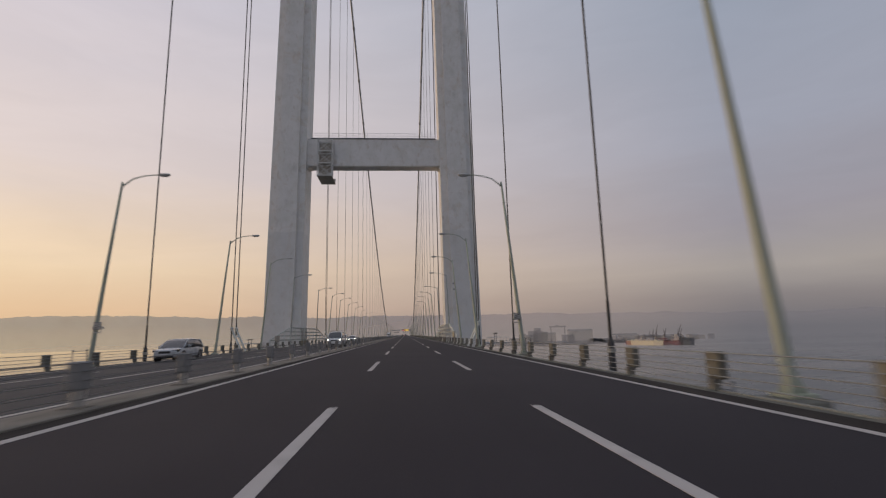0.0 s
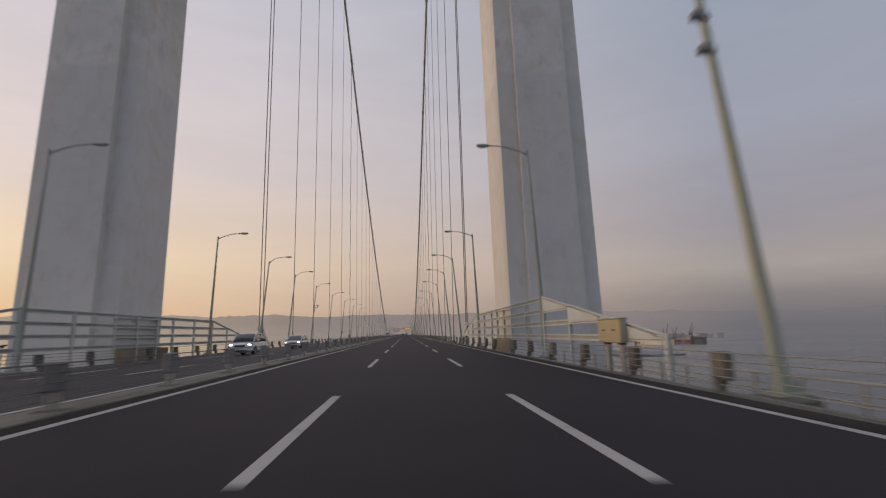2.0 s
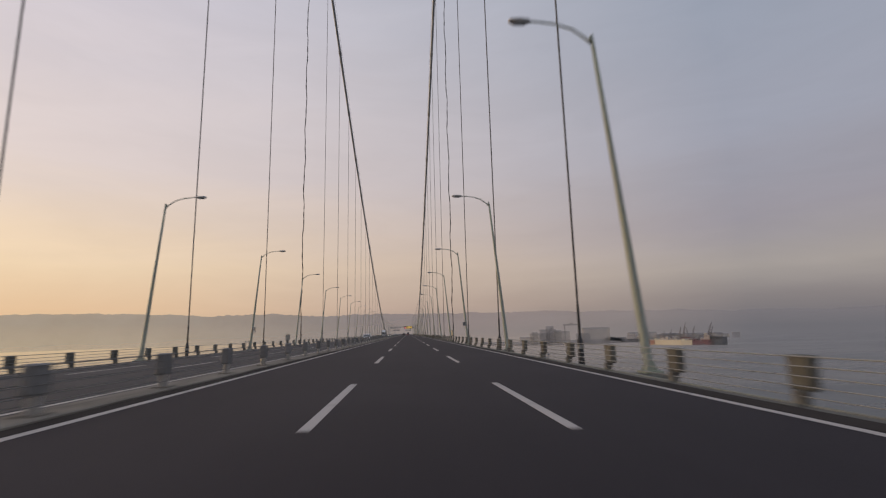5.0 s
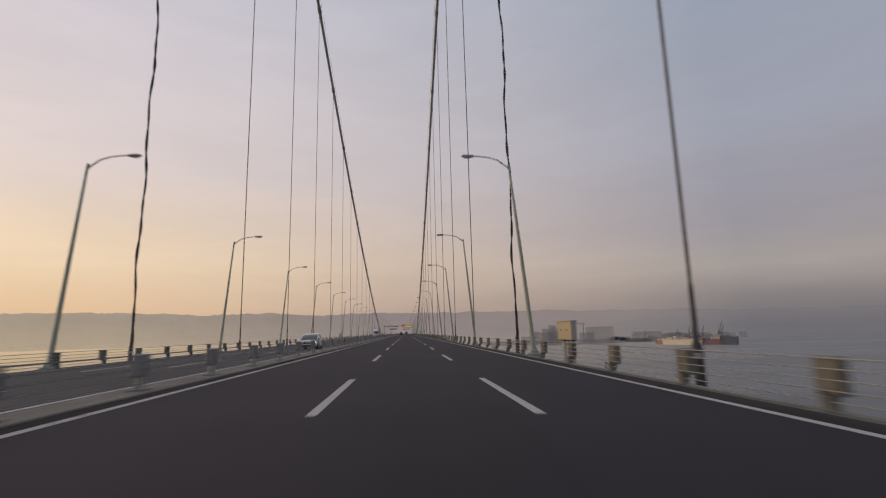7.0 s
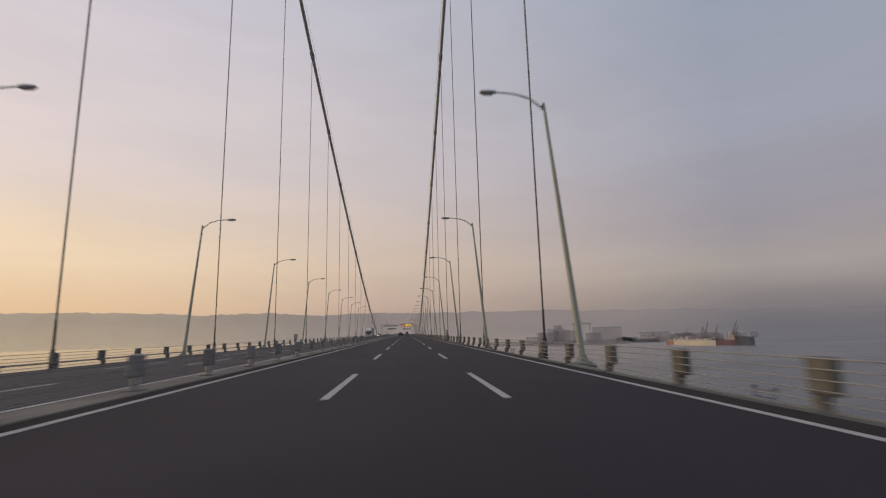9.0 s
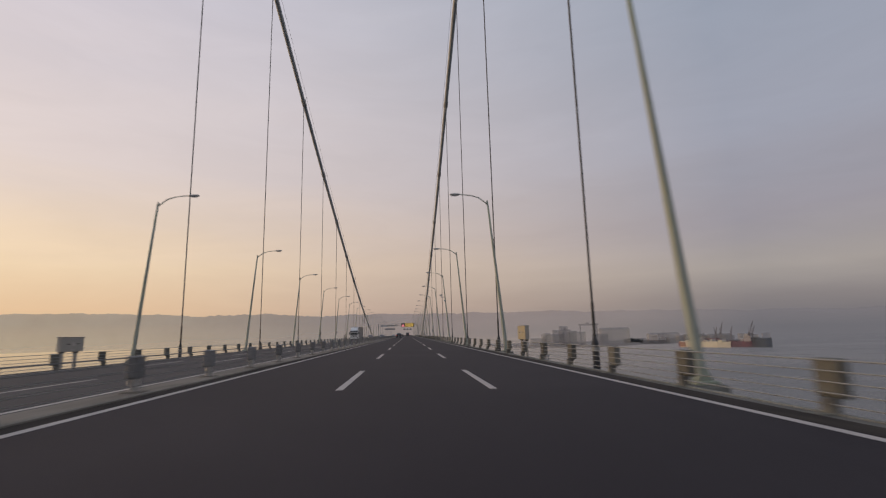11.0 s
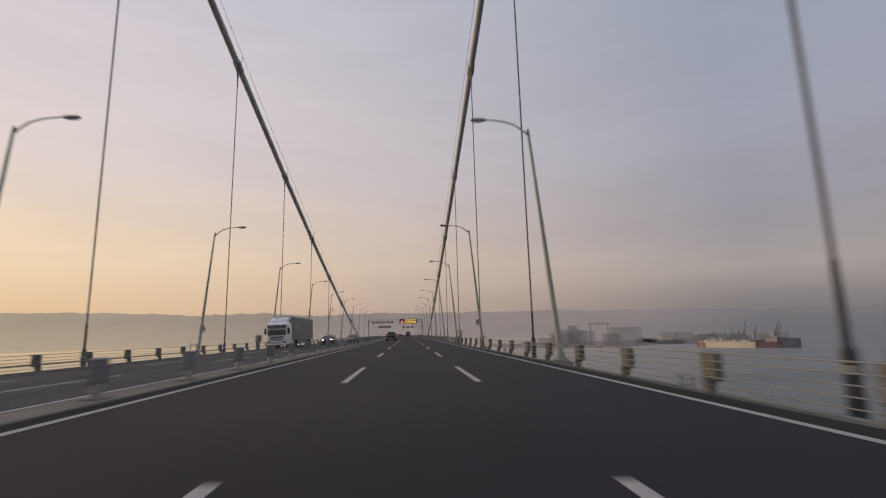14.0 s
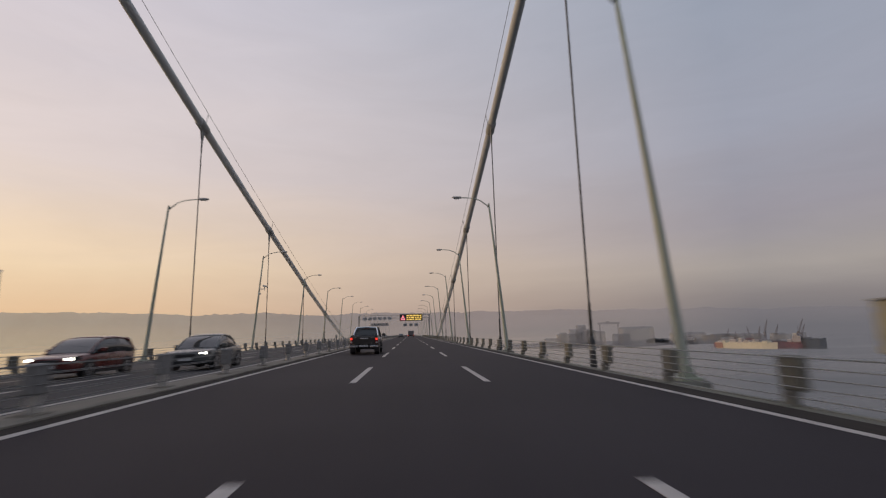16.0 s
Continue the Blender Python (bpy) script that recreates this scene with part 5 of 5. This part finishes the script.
def lorry(at):
    """An articulated lorry; its front points to -y."""
    t = thing("articulated_lorry", "white articulated lorry with a grey tarpaulin trailer", "lorry", at=at)
    f = -8.2
    secs = []
    for y, hw, zt in ((f, 1.12, 2.9), (f + 0.12, 1.22, 3.0), (f + 0.5, 1.25, 3.15), (f + 2.0, 1.25, 3.2)):
        half = [(0.92 * hw, 0.42), (hw, 0.6), (hw, 1.7), (0.985 * hw, zt - 0.2), (0.9 * hw, zt)]
        secs.append([(x, y, z) for x, z in half] + [(-x, y, z) for x, z in reversed(half)])
    part("cab", loft(bmesh.new(), secs), WHITE, t)
    part("windscreen", loft(bmesh.new(), [[(-1.10, f - 0.02, 1.62), (1.10, f - 0.02, 1.62), (1.14, f + 0.25, 1.62), (-1.14, f + 0.25, 1.62)], [(-1.04, f + 0.01, 2.62), (1.04, f + 0.01, 2.62), (1.04, f + 0.25, 2.62), (-1.04, f + 0.25, 2.62)]]), GLASS, t, "dark windscreen")
    visor = part("sun_visor", loft(bmesh.new(), [[(-1.12, f - 0.2, 2.5), (1.12, f - 0.2, 2.5), (1.12, f + 0.1, 2.6), (-1.12, f + 0.1, 2.6)], [(-1.12, f - 0.12, 2.86), (1.12, f - 0.12, 2.86), (1.12, f + 0.1, 2.9), (-1.12, f + 0.1, 2.9)]]), GLASS, t, "smoked sun visor")
    for x in (-0.55, 0.55):
        part("marker_lamp", boxed(x - 0.09, x + 0.09, f - 0.19, f - 0.14, 2.66, 2.72, 0.01), PLATE_WHITE, visor)
    for x in (-0.42, 0.42):
        part("wiper", piped([(x - 0.35, f - 0.035, 1.66), (x + 0.3, f - 0.03, 1.95)], 0.014, 5), BLACK, t)
    fairing = [(f + 0.75, 1.0, 3.08), (f + 1.0, 1.02, 3.42), (f + 1.45, 1.06, 3.74), (f + 2.0, 1.1, 3.86)]
    part("roof_deflector", loft(bmesh.new(), [[(-w, y, 3.05), (w, y, 3.05), (w, y, z - 0.12), (0.9 * w, y, z), (-0.9 * w, y, z), (-w, y, z - 0.12)] for y, w, z in fairing]), WHITE, t, smooth=False)
    part("white_band", boxed(-1.13, 1.13, f - 0.025, f + 0.05, 1.5, 1.62, 0.02), WHITE, t)
    part("air_intake", boxed(1.02, 1.24, f + 2.05, f + 2.45, 2.9, 3.75, 0.04), BLACK, t)
    part("fuel_tank", boxed(-1.2, -0.75, f + 2.6, f + 3.6, 0.45, 0.98, 0.12), WHITE, t)
    for z0, z1 in ((1.22, 1.46), (0.98, 1.14), (0.62, 0.74)):
        gr = part("grille", boxed(-0.8, 0.8, f - 0.03, f + 0.06, z0, z1, 0.02), BLACK, t)
        for k in range(3):
            part("grille_slat", boxed(-0.78, 0.78, f - 0.045, f - 0.03, z0 + (k + 0.5) * (z1 - z0) / 3 - 0.012, z0 + (k + 0.5) * (z1 - z0) / 3 + 0.012), GALVANIZED, gr)
    part("bumper", boxed(-1.22, 1.22, f - 0.1, f + 0.3, 0.36, 0.6, 0.05), WHITE, t)
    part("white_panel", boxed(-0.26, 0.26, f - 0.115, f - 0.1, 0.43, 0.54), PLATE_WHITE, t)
    part("badge_strip", boxed(-0.55, 0.55, f - 0.012, f + 0.02, 1.64, 1.70), GALVANIZED, t)
    for side in (-1, 1):
        part("headlight", boxed(side * 0.98 - 0.17, side * 0.98 + 0.17, f - 0.04, f + 0.2, 0.68, 0.88, 0.03), GLASS, t)
        part("side_window", boxed(side * 1.245 - 0.02, side * 1.245 + 0.02, f + 0.35, f + 1.2, 1.75, 2.5, 0.015), GLASS, t)
        part("mirror", boxed(side * 1.42 - 0.12, side * 1.42 + 0.12, f + 0.05, f + 0.2, 1.75, 2.45, 0.03), BLACK, t)
        part("mirror_arm", piped([(side * 1.2, f + 0.25, 2.5), (side * 1.42, f + 0.12, 2.45)], 0.03, 6), BLACK, t)
        part("side_deflector", boxed(side * 1.2 - 0.03, side * 1.2 + 0.03, f + 2.0, f + 2.6, 1.0, 3.7, 0.02), WHITE, t)
        part("side_skirt", boxed(side * 1.22 - 0.03, side * 1.22 + 0.03, f + 2.3, f + 3.5, 0.4, 1.0, 0.03), WHITE, t)
        part("under_guard", boxed(side * 1.18 - 0.02, side * 1.18 + 0.02, -2.0, 3.8, 0.5, 0.95), GREY_PLASTIC, t)
        for y, rad in ((f + 1.35, 0.5), (f + 4.4, 0.5), (4.6, 0.48), (5.9, 0.48), (7.2, 0.48)):
            wheel(t, side * 1.05, y, rad, 0.3)
        part("wheel_arch", piped([(side * 0.9, f + 1.35, 0.55), (side * 1.19, f + 1.35, 0.55)], 0.58, 20), BLACK, t)
    part("chassis", boxed(-0.5, 0.5, f + 1.0, 8.0, 0.75, 1.0), BLACK, t)
    tr = part("trailer", boxed(-1.27, 1.27, f + 2.65, 8.3, 1.05, 4.0, 0.04), TARP, t, "grey tarpaulin trailer body")
    part("front_panel", boxed(-1.22, 1.22, f + 2.62, f + 2.65, 1.1, 3.95), PALE_STEEL, tr)
    for x in (-1.275, 1.275):
        for k in range(9):
            part("curtain_strap", boxed(x - 0.006, x + 0.006, f + 3.3 + 1.5 * k, f + 3.34 + 1.5 * k, 1.05, 3.9), GREY_PLASTIC, tr)
        part("bottom_rail", boxed(x - 0.012, x + 0.012, f + 2.65, 8.3, 1.02, 1.16), GREY_PLASTIC, tr)
        part("top_rail", boxed(x - 0.012, x + 0.012, f + 2.65, 8.3, 3.9, 4.0), PALE_STEEL, tr)
        part("patch", boxed(x - 0.008, x + 0.008, f + 5.6, f + 6.0, 2.6, 2.95), PLATE_WHITE, tr)
    return t


lorry(on_road(-9.9, 482.6))


def van_ahead(at):
    """A dark box lorry seen far ahead from behind; its tail points to -y."""
    v = thing("box_lorry", "dark box lorry with lit tail lamps far ahead", "lorry", at=at)
    part("box_body", boxed(-1.1, 1.1, -3.2, 2.0, 0.85, 2.6, 0.06), TARP, v)
    part("cab", boxed(-1.05, 1.05, 2.1, 3.6, 0.6, 2.3, 0.15), GREY_GREEN, v)
    part("rear_bar", boxed(-1.15, 1.15, -3.25, -3.1, 0.5, 0.65), BLACK, v)
    for side in (-1, 1):
        part("tail_lamp", boxed(side * 1.0 - 0.12, side * 1.0 + 0.12, -3.27, -3.2, 0.75, 0.9), TAIL, v)
        for y in (-2.0, 2.6):
            wheel(v, side * 0.95, y, 0.45, 0.28)
    part("chassis", boxed(-0.45, 0.45, -3.0, 3.0, 0.6, 0.95), BLACK, v)


van_ahead(on_road(6.33, 668.0))


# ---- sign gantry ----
# gantry greys with distance haze mixed in as transparency
HAZY_GREY = hazed("hazy_grey_paint", (0.22, 0.23, 0.24), 0.42)
HAZY_STEEL = hazed("hazy_steel", (0.38, 0.38, 0.38), 0.42)
HAZY_PALE = hazed("hazy_pale_panel", (0.62, 0.61, 0.60), 0.2)


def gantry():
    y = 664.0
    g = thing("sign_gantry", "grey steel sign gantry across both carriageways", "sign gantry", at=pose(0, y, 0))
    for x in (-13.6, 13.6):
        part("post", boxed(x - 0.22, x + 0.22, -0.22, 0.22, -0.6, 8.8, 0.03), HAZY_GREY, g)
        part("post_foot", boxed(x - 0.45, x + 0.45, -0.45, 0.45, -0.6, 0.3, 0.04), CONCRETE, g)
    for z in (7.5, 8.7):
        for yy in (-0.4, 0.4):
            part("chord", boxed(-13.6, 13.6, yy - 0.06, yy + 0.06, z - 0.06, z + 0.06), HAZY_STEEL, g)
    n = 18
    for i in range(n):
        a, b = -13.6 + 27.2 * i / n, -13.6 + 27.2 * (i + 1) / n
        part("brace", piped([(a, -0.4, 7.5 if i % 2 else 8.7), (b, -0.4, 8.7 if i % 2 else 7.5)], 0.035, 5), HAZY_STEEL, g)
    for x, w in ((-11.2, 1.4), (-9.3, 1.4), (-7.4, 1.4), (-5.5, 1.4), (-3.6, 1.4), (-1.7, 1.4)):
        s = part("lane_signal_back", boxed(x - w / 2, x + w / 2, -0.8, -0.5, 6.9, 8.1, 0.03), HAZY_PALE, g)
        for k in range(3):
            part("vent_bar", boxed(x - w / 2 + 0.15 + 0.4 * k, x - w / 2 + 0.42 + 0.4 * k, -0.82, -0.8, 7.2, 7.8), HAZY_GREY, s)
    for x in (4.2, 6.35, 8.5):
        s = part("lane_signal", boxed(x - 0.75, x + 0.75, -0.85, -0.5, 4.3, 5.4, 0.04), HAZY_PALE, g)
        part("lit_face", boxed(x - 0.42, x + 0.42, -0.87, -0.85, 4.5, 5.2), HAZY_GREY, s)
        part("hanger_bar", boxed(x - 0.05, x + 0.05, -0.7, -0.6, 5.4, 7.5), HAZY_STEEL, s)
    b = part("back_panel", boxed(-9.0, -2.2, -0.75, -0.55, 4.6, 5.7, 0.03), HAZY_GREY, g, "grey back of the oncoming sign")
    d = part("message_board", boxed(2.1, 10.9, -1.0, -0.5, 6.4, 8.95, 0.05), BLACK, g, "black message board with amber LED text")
    tri = prism(bmesh.new(), [(2.4, 6.7), (4.3, 6.7), (3.35, 8.6)], "y", -1.02, -1.0)
    part("warning_triangle", tri, LED_RED, d, "red LED warning triangle")
    part("triangle_inside", prism(bmesh.new(), [(2.85, 6.95), (3.85, 6.95), (3.35, 7.98)], "y", -1.03, -1.02), PLATE_WHITE, d)
    rng = random.Random(3)
    for row in range(3):
        x = 4.8
        while x < 9.9:
            w = rng.uniform(0.5, 1.3)
            part("text_bar", boxed(x, min(x + w, 10.5), -1.02, -1.0, 6.68 + 0.74 * row, 7.14 + 0.74 * row), LED_AMBER, d)
            x += w + 0.28


gantry()


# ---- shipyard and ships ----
# shipyard paints with distance haze mixed in as transparency
GOLIATH_GREY = hazed("gantry_crane_paint", (0.20, 0.19, 0.20), 0.76)
SHED_GREY = hazed("grey_shed_cladding", (0.36, 0.36, 0.38), 0.7)
HULL_RED = hazed("hazy_red_hull", (0.29, 0.085, 0.085), 0.48)
HULL_CREAM = hazed("cream_hull", (0.72, 0.68, 0.56), 0.3)
HULL_DARK = hazed("dark_blue_hull", (0.09, 0.10, 0.12), 0.62)
HULL_NAVY = hazed("navy_hull", (0.06, 0.08, 0.11), 0.42)
SHIP_WHITE = hazed("ship_white", (0.60, 0.56, 0.54), 0.4)
CRANE_GREY = hazed("crane_paint", (0.17, 0.15, 0.16), 0.64)
SHED = hazed("shed_cladding", (0.54, 0.505, 0.45), 0.67)
SHED_ROOF = hazed("shed_roof", (0.34, 0.32, 0.315), 0.62)
QUAY = hazed("quay_concrete", (0.22, 0.21, 0.22), 0.6)
WOODS = hazed("hazy_trees", (0.13, 0.14, 0.145), 0.84)


def hull(ship, name, length, beam, depth, mat, sheer=0.15):
    secs = []
    for u in (-0.5, -0.46, -0.3, 0.0, 0.3, 0.42, 0.5):
        w = beam / 2 * (1.0 if abs(u) < 0.31 else (0.72 if u < 0 else 0.55) if abs(u) < 0.47 else (0.5 if u < 0 else 0.06))
        z = depth * (1 + sheer * (2 * u) ** 2)
        secs.append([(u * length, -w, z), (u * length, w, z), (u * length * 0.97, 0.8 * w, -1.0), (u * length * 0.97, -0.8 * w, -1.0)])
    return part(name, loft(bmesh.new(), secs), mat, ship)


def deck_crane(ship, x, h, reach, lean):
    part("crane_pedestal", piped([(x, 0, 5), (x, 0, 0.45 * h)], 1.6, 8), CRANE_GREY, ship)
    part("crane_cab", boxed(x - 2.2, x + 2.2, -2.2, 2.2, 0.45 * h, 0.58 * h, 0.3), CRANE_GREY, ship)
    foot, tip = Vector((x, 0, 0.5 * h)), Vector((x + reach, 0, h * lean))
    part("crane_jib", piped([foot, tip], [1.3, 0.7], 6), CRANE_GREY, ship)
    part("jib_chord", piped([foot + Vector((-2.4, 0, 1.5)), foot.lerp(tip, 0.5) + Vector((-1.8, 0, 0)), tip], [0.5, 0.5, 0.4], 5), CRANE_GREY, ship)
    part("crane_stay", piped([(x, 0, 0.72 * h), (x + reach, 0, h * lean)], 0.25, 5), CRANE_GREY, ship)
    part("crane_mast", piped([(x, 0, 0.55 * h), (x - 1.0, 0, 0.74 * h)], 0.5, 6), CRANE_GREY, ship)


def ship(label, at, length, beam, depth, hull_mat, house, cranes, second=None):
    s = thing("ship", label, "ship", "moored ships", at=at)
    hull(s, "hull", length, beam, depth, hull_mat)
    if second:
        part("hull_stripe", boxed(-0.49 * length, -0.34 * length, -0.505 * beam, 0.505 * beam, 1.0, depth * 1.04), second, s)
    for x0, x1, z1, mat in house:
        h = part("deckhouse", boxed(x0, x1, -0.38 * beam, 0.38 * beam, depth * 0.9, depth + z1, 0.4), mat, s)
        k = max(2, int((x1 - x0) / 5))
        for i in range(k):
            part("deck_window", boxed(x0 + (i + 0.25) * (x1 - x0) / k, x0 + (i + 0.75) * (x1 - x0) / k, -0.385 * beam, -0.38 * beam, depth + z1 * 0.6, depth + z1 * 0.75), HULL_DARK, h)
    for x, hh, reach, lean in cranes:
        deck_crane(s, x, hh, reach, lean)
    return s


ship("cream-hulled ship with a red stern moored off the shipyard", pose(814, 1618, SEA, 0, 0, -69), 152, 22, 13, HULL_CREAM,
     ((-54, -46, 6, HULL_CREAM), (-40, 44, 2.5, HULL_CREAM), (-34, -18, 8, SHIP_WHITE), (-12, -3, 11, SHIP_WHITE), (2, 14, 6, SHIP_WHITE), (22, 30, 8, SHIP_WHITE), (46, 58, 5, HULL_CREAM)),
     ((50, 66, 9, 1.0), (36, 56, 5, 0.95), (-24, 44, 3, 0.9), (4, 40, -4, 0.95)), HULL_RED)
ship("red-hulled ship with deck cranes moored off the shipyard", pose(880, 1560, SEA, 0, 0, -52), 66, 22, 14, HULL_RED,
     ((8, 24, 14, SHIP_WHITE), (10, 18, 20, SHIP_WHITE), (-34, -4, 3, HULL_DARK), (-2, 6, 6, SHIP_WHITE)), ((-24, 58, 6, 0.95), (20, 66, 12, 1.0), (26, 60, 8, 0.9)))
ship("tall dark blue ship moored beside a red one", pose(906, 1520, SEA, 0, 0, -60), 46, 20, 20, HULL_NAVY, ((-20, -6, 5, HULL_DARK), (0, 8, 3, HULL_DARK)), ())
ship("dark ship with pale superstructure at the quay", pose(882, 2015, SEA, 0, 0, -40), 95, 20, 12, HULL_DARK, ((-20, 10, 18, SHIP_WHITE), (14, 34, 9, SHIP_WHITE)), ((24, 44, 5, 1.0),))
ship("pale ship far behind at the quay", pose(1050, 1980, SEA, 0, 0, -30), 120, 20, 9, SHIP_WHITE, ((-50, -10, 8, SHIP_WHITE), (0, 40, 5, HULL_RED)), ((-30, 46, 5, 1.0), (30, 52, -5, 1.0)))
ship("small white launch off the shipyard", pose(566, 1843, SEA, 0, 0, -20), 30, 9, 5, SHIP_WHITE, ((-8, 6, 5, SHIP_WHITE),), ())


def quay():
    bm = bmesh.new()
    outline = [(430, 2030), (620, 1960), (760, 1985), (860, 2060), (1130, 2040), (1300, 2120), (1330, 2500), (350, 2500), (330, 2120)]
    prism(bm, outline, "z", SEA - 3, SEA + 3)
    structure("shipyard_ground", bm, QUAY, "pale concrete quay of a shipyard", "quay")


quay()


def shed(label, x, y, w, d, h, turn, coat=SHED):
    s = thing("shipyard_shed", label, "industrial shed", "shipyard sheds", at=pose(x, y, SEA + 3, 0, 0, turn))
    part("wall", boxed(-w / 2, w / 2, -d / 2, d / 2, 0, h), coat, s)
    part("roof", prism(bmesh.new(), [(-d / 2 - 1, h), (d / 2 + 1, h), (0, h + 0.13 * d)], "x", -w / 2 - 1, w / 2 + 1), SHED_ROOF, s)


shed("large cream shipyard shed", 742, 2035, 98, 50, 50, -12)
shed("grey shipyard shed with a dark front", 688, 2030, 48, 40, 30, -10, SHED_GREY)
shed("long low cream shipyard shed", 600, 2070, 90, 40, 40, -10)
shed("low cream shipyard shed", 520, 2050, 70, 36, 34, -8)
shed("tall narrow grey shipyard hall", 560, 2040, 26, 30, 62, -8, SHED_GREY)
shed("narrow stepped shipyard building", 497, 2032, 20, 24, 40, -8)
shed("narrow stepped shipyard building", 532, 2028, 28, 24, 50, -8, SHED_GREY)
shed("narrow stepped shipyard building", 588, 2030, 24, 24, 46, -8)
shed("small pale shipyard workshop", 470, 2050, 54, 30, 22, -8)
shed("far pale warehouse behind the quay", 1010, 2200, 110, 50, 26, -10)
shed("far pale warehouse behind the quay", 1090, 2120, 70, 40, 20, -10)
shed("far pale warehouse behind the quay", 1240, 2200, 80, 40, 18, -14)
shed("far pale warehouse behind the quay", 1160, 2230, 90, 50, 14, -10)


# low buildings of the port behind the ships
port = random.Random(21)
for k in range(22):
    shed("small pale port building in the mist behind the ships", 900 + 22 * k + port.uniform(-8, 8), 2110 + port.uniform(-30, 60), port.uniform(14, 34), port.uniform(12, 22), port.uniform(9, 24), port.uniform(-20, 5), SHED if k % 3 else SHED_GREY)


def goliath(x, y, w, h, turn):
    g = thing("gantry_crane", "tall grey shipyard gantry crane", "gantry crane", "shipyard cranes", at=pose(x, y, SEA + 3, 0, 0, turn))
    for sx in (-1, 1):
        for dy in (-7, 7):
            part("leg", piped([(sx * w / 2, dy, 0), (sx * w / 2, dy * 0.3, h)], 1.5, 6), GOLIATH_GREY, g)
        part("sill_beam", boxed(sx * w / 2 - 1.4, sx * w / 2 + 1.4, -8, 8, 0, 2.4), GOLIATH_GREY, g)
    part("girder", boxed(-w / 2 - 6, w / 2 + 6, -2.5, 2.5, h, h + 6, 0.4), GOLIATH_GREY, g)
    part("trolley", boxed(-8, 2, -3.2, 3.2, h + 6, h + 10, 0.4), GOLIATH_GREY, g)


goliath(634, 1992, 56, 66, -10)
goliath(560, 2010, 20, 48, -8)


def tree_belt():
    rng = random.Random(11)
    bm = bmesh.new()
    for k in range(260):
        x = rng.uniform(792, 862)
        y = 2066 + rng.uniform(-4, 14)
        r = rng.uniform(2.0, 5.0)
        top = rng.uniform(4, 16) * (1 - abs(x - 822) / 80)
        made = bmesh.ops.create_icosphere(bm, subdivisions=1, radius=r, matrix=Matrix.Translation((x, y, SEA + 3 + max(1.5, top))))["verts"]
        for v in made:
            v.co += Vector((rng.uniform(-1, 1), rng.uniform(-1, 1), rng.uniform(-1, 1))) * r * 0.35
    ob = new("shore_trees", mesh_of("shore_trees", bm, WOODS))
    tagged(ob, "dark clump of trees on the shipyard shore", "trees", kind="stuff")


tree_belt()
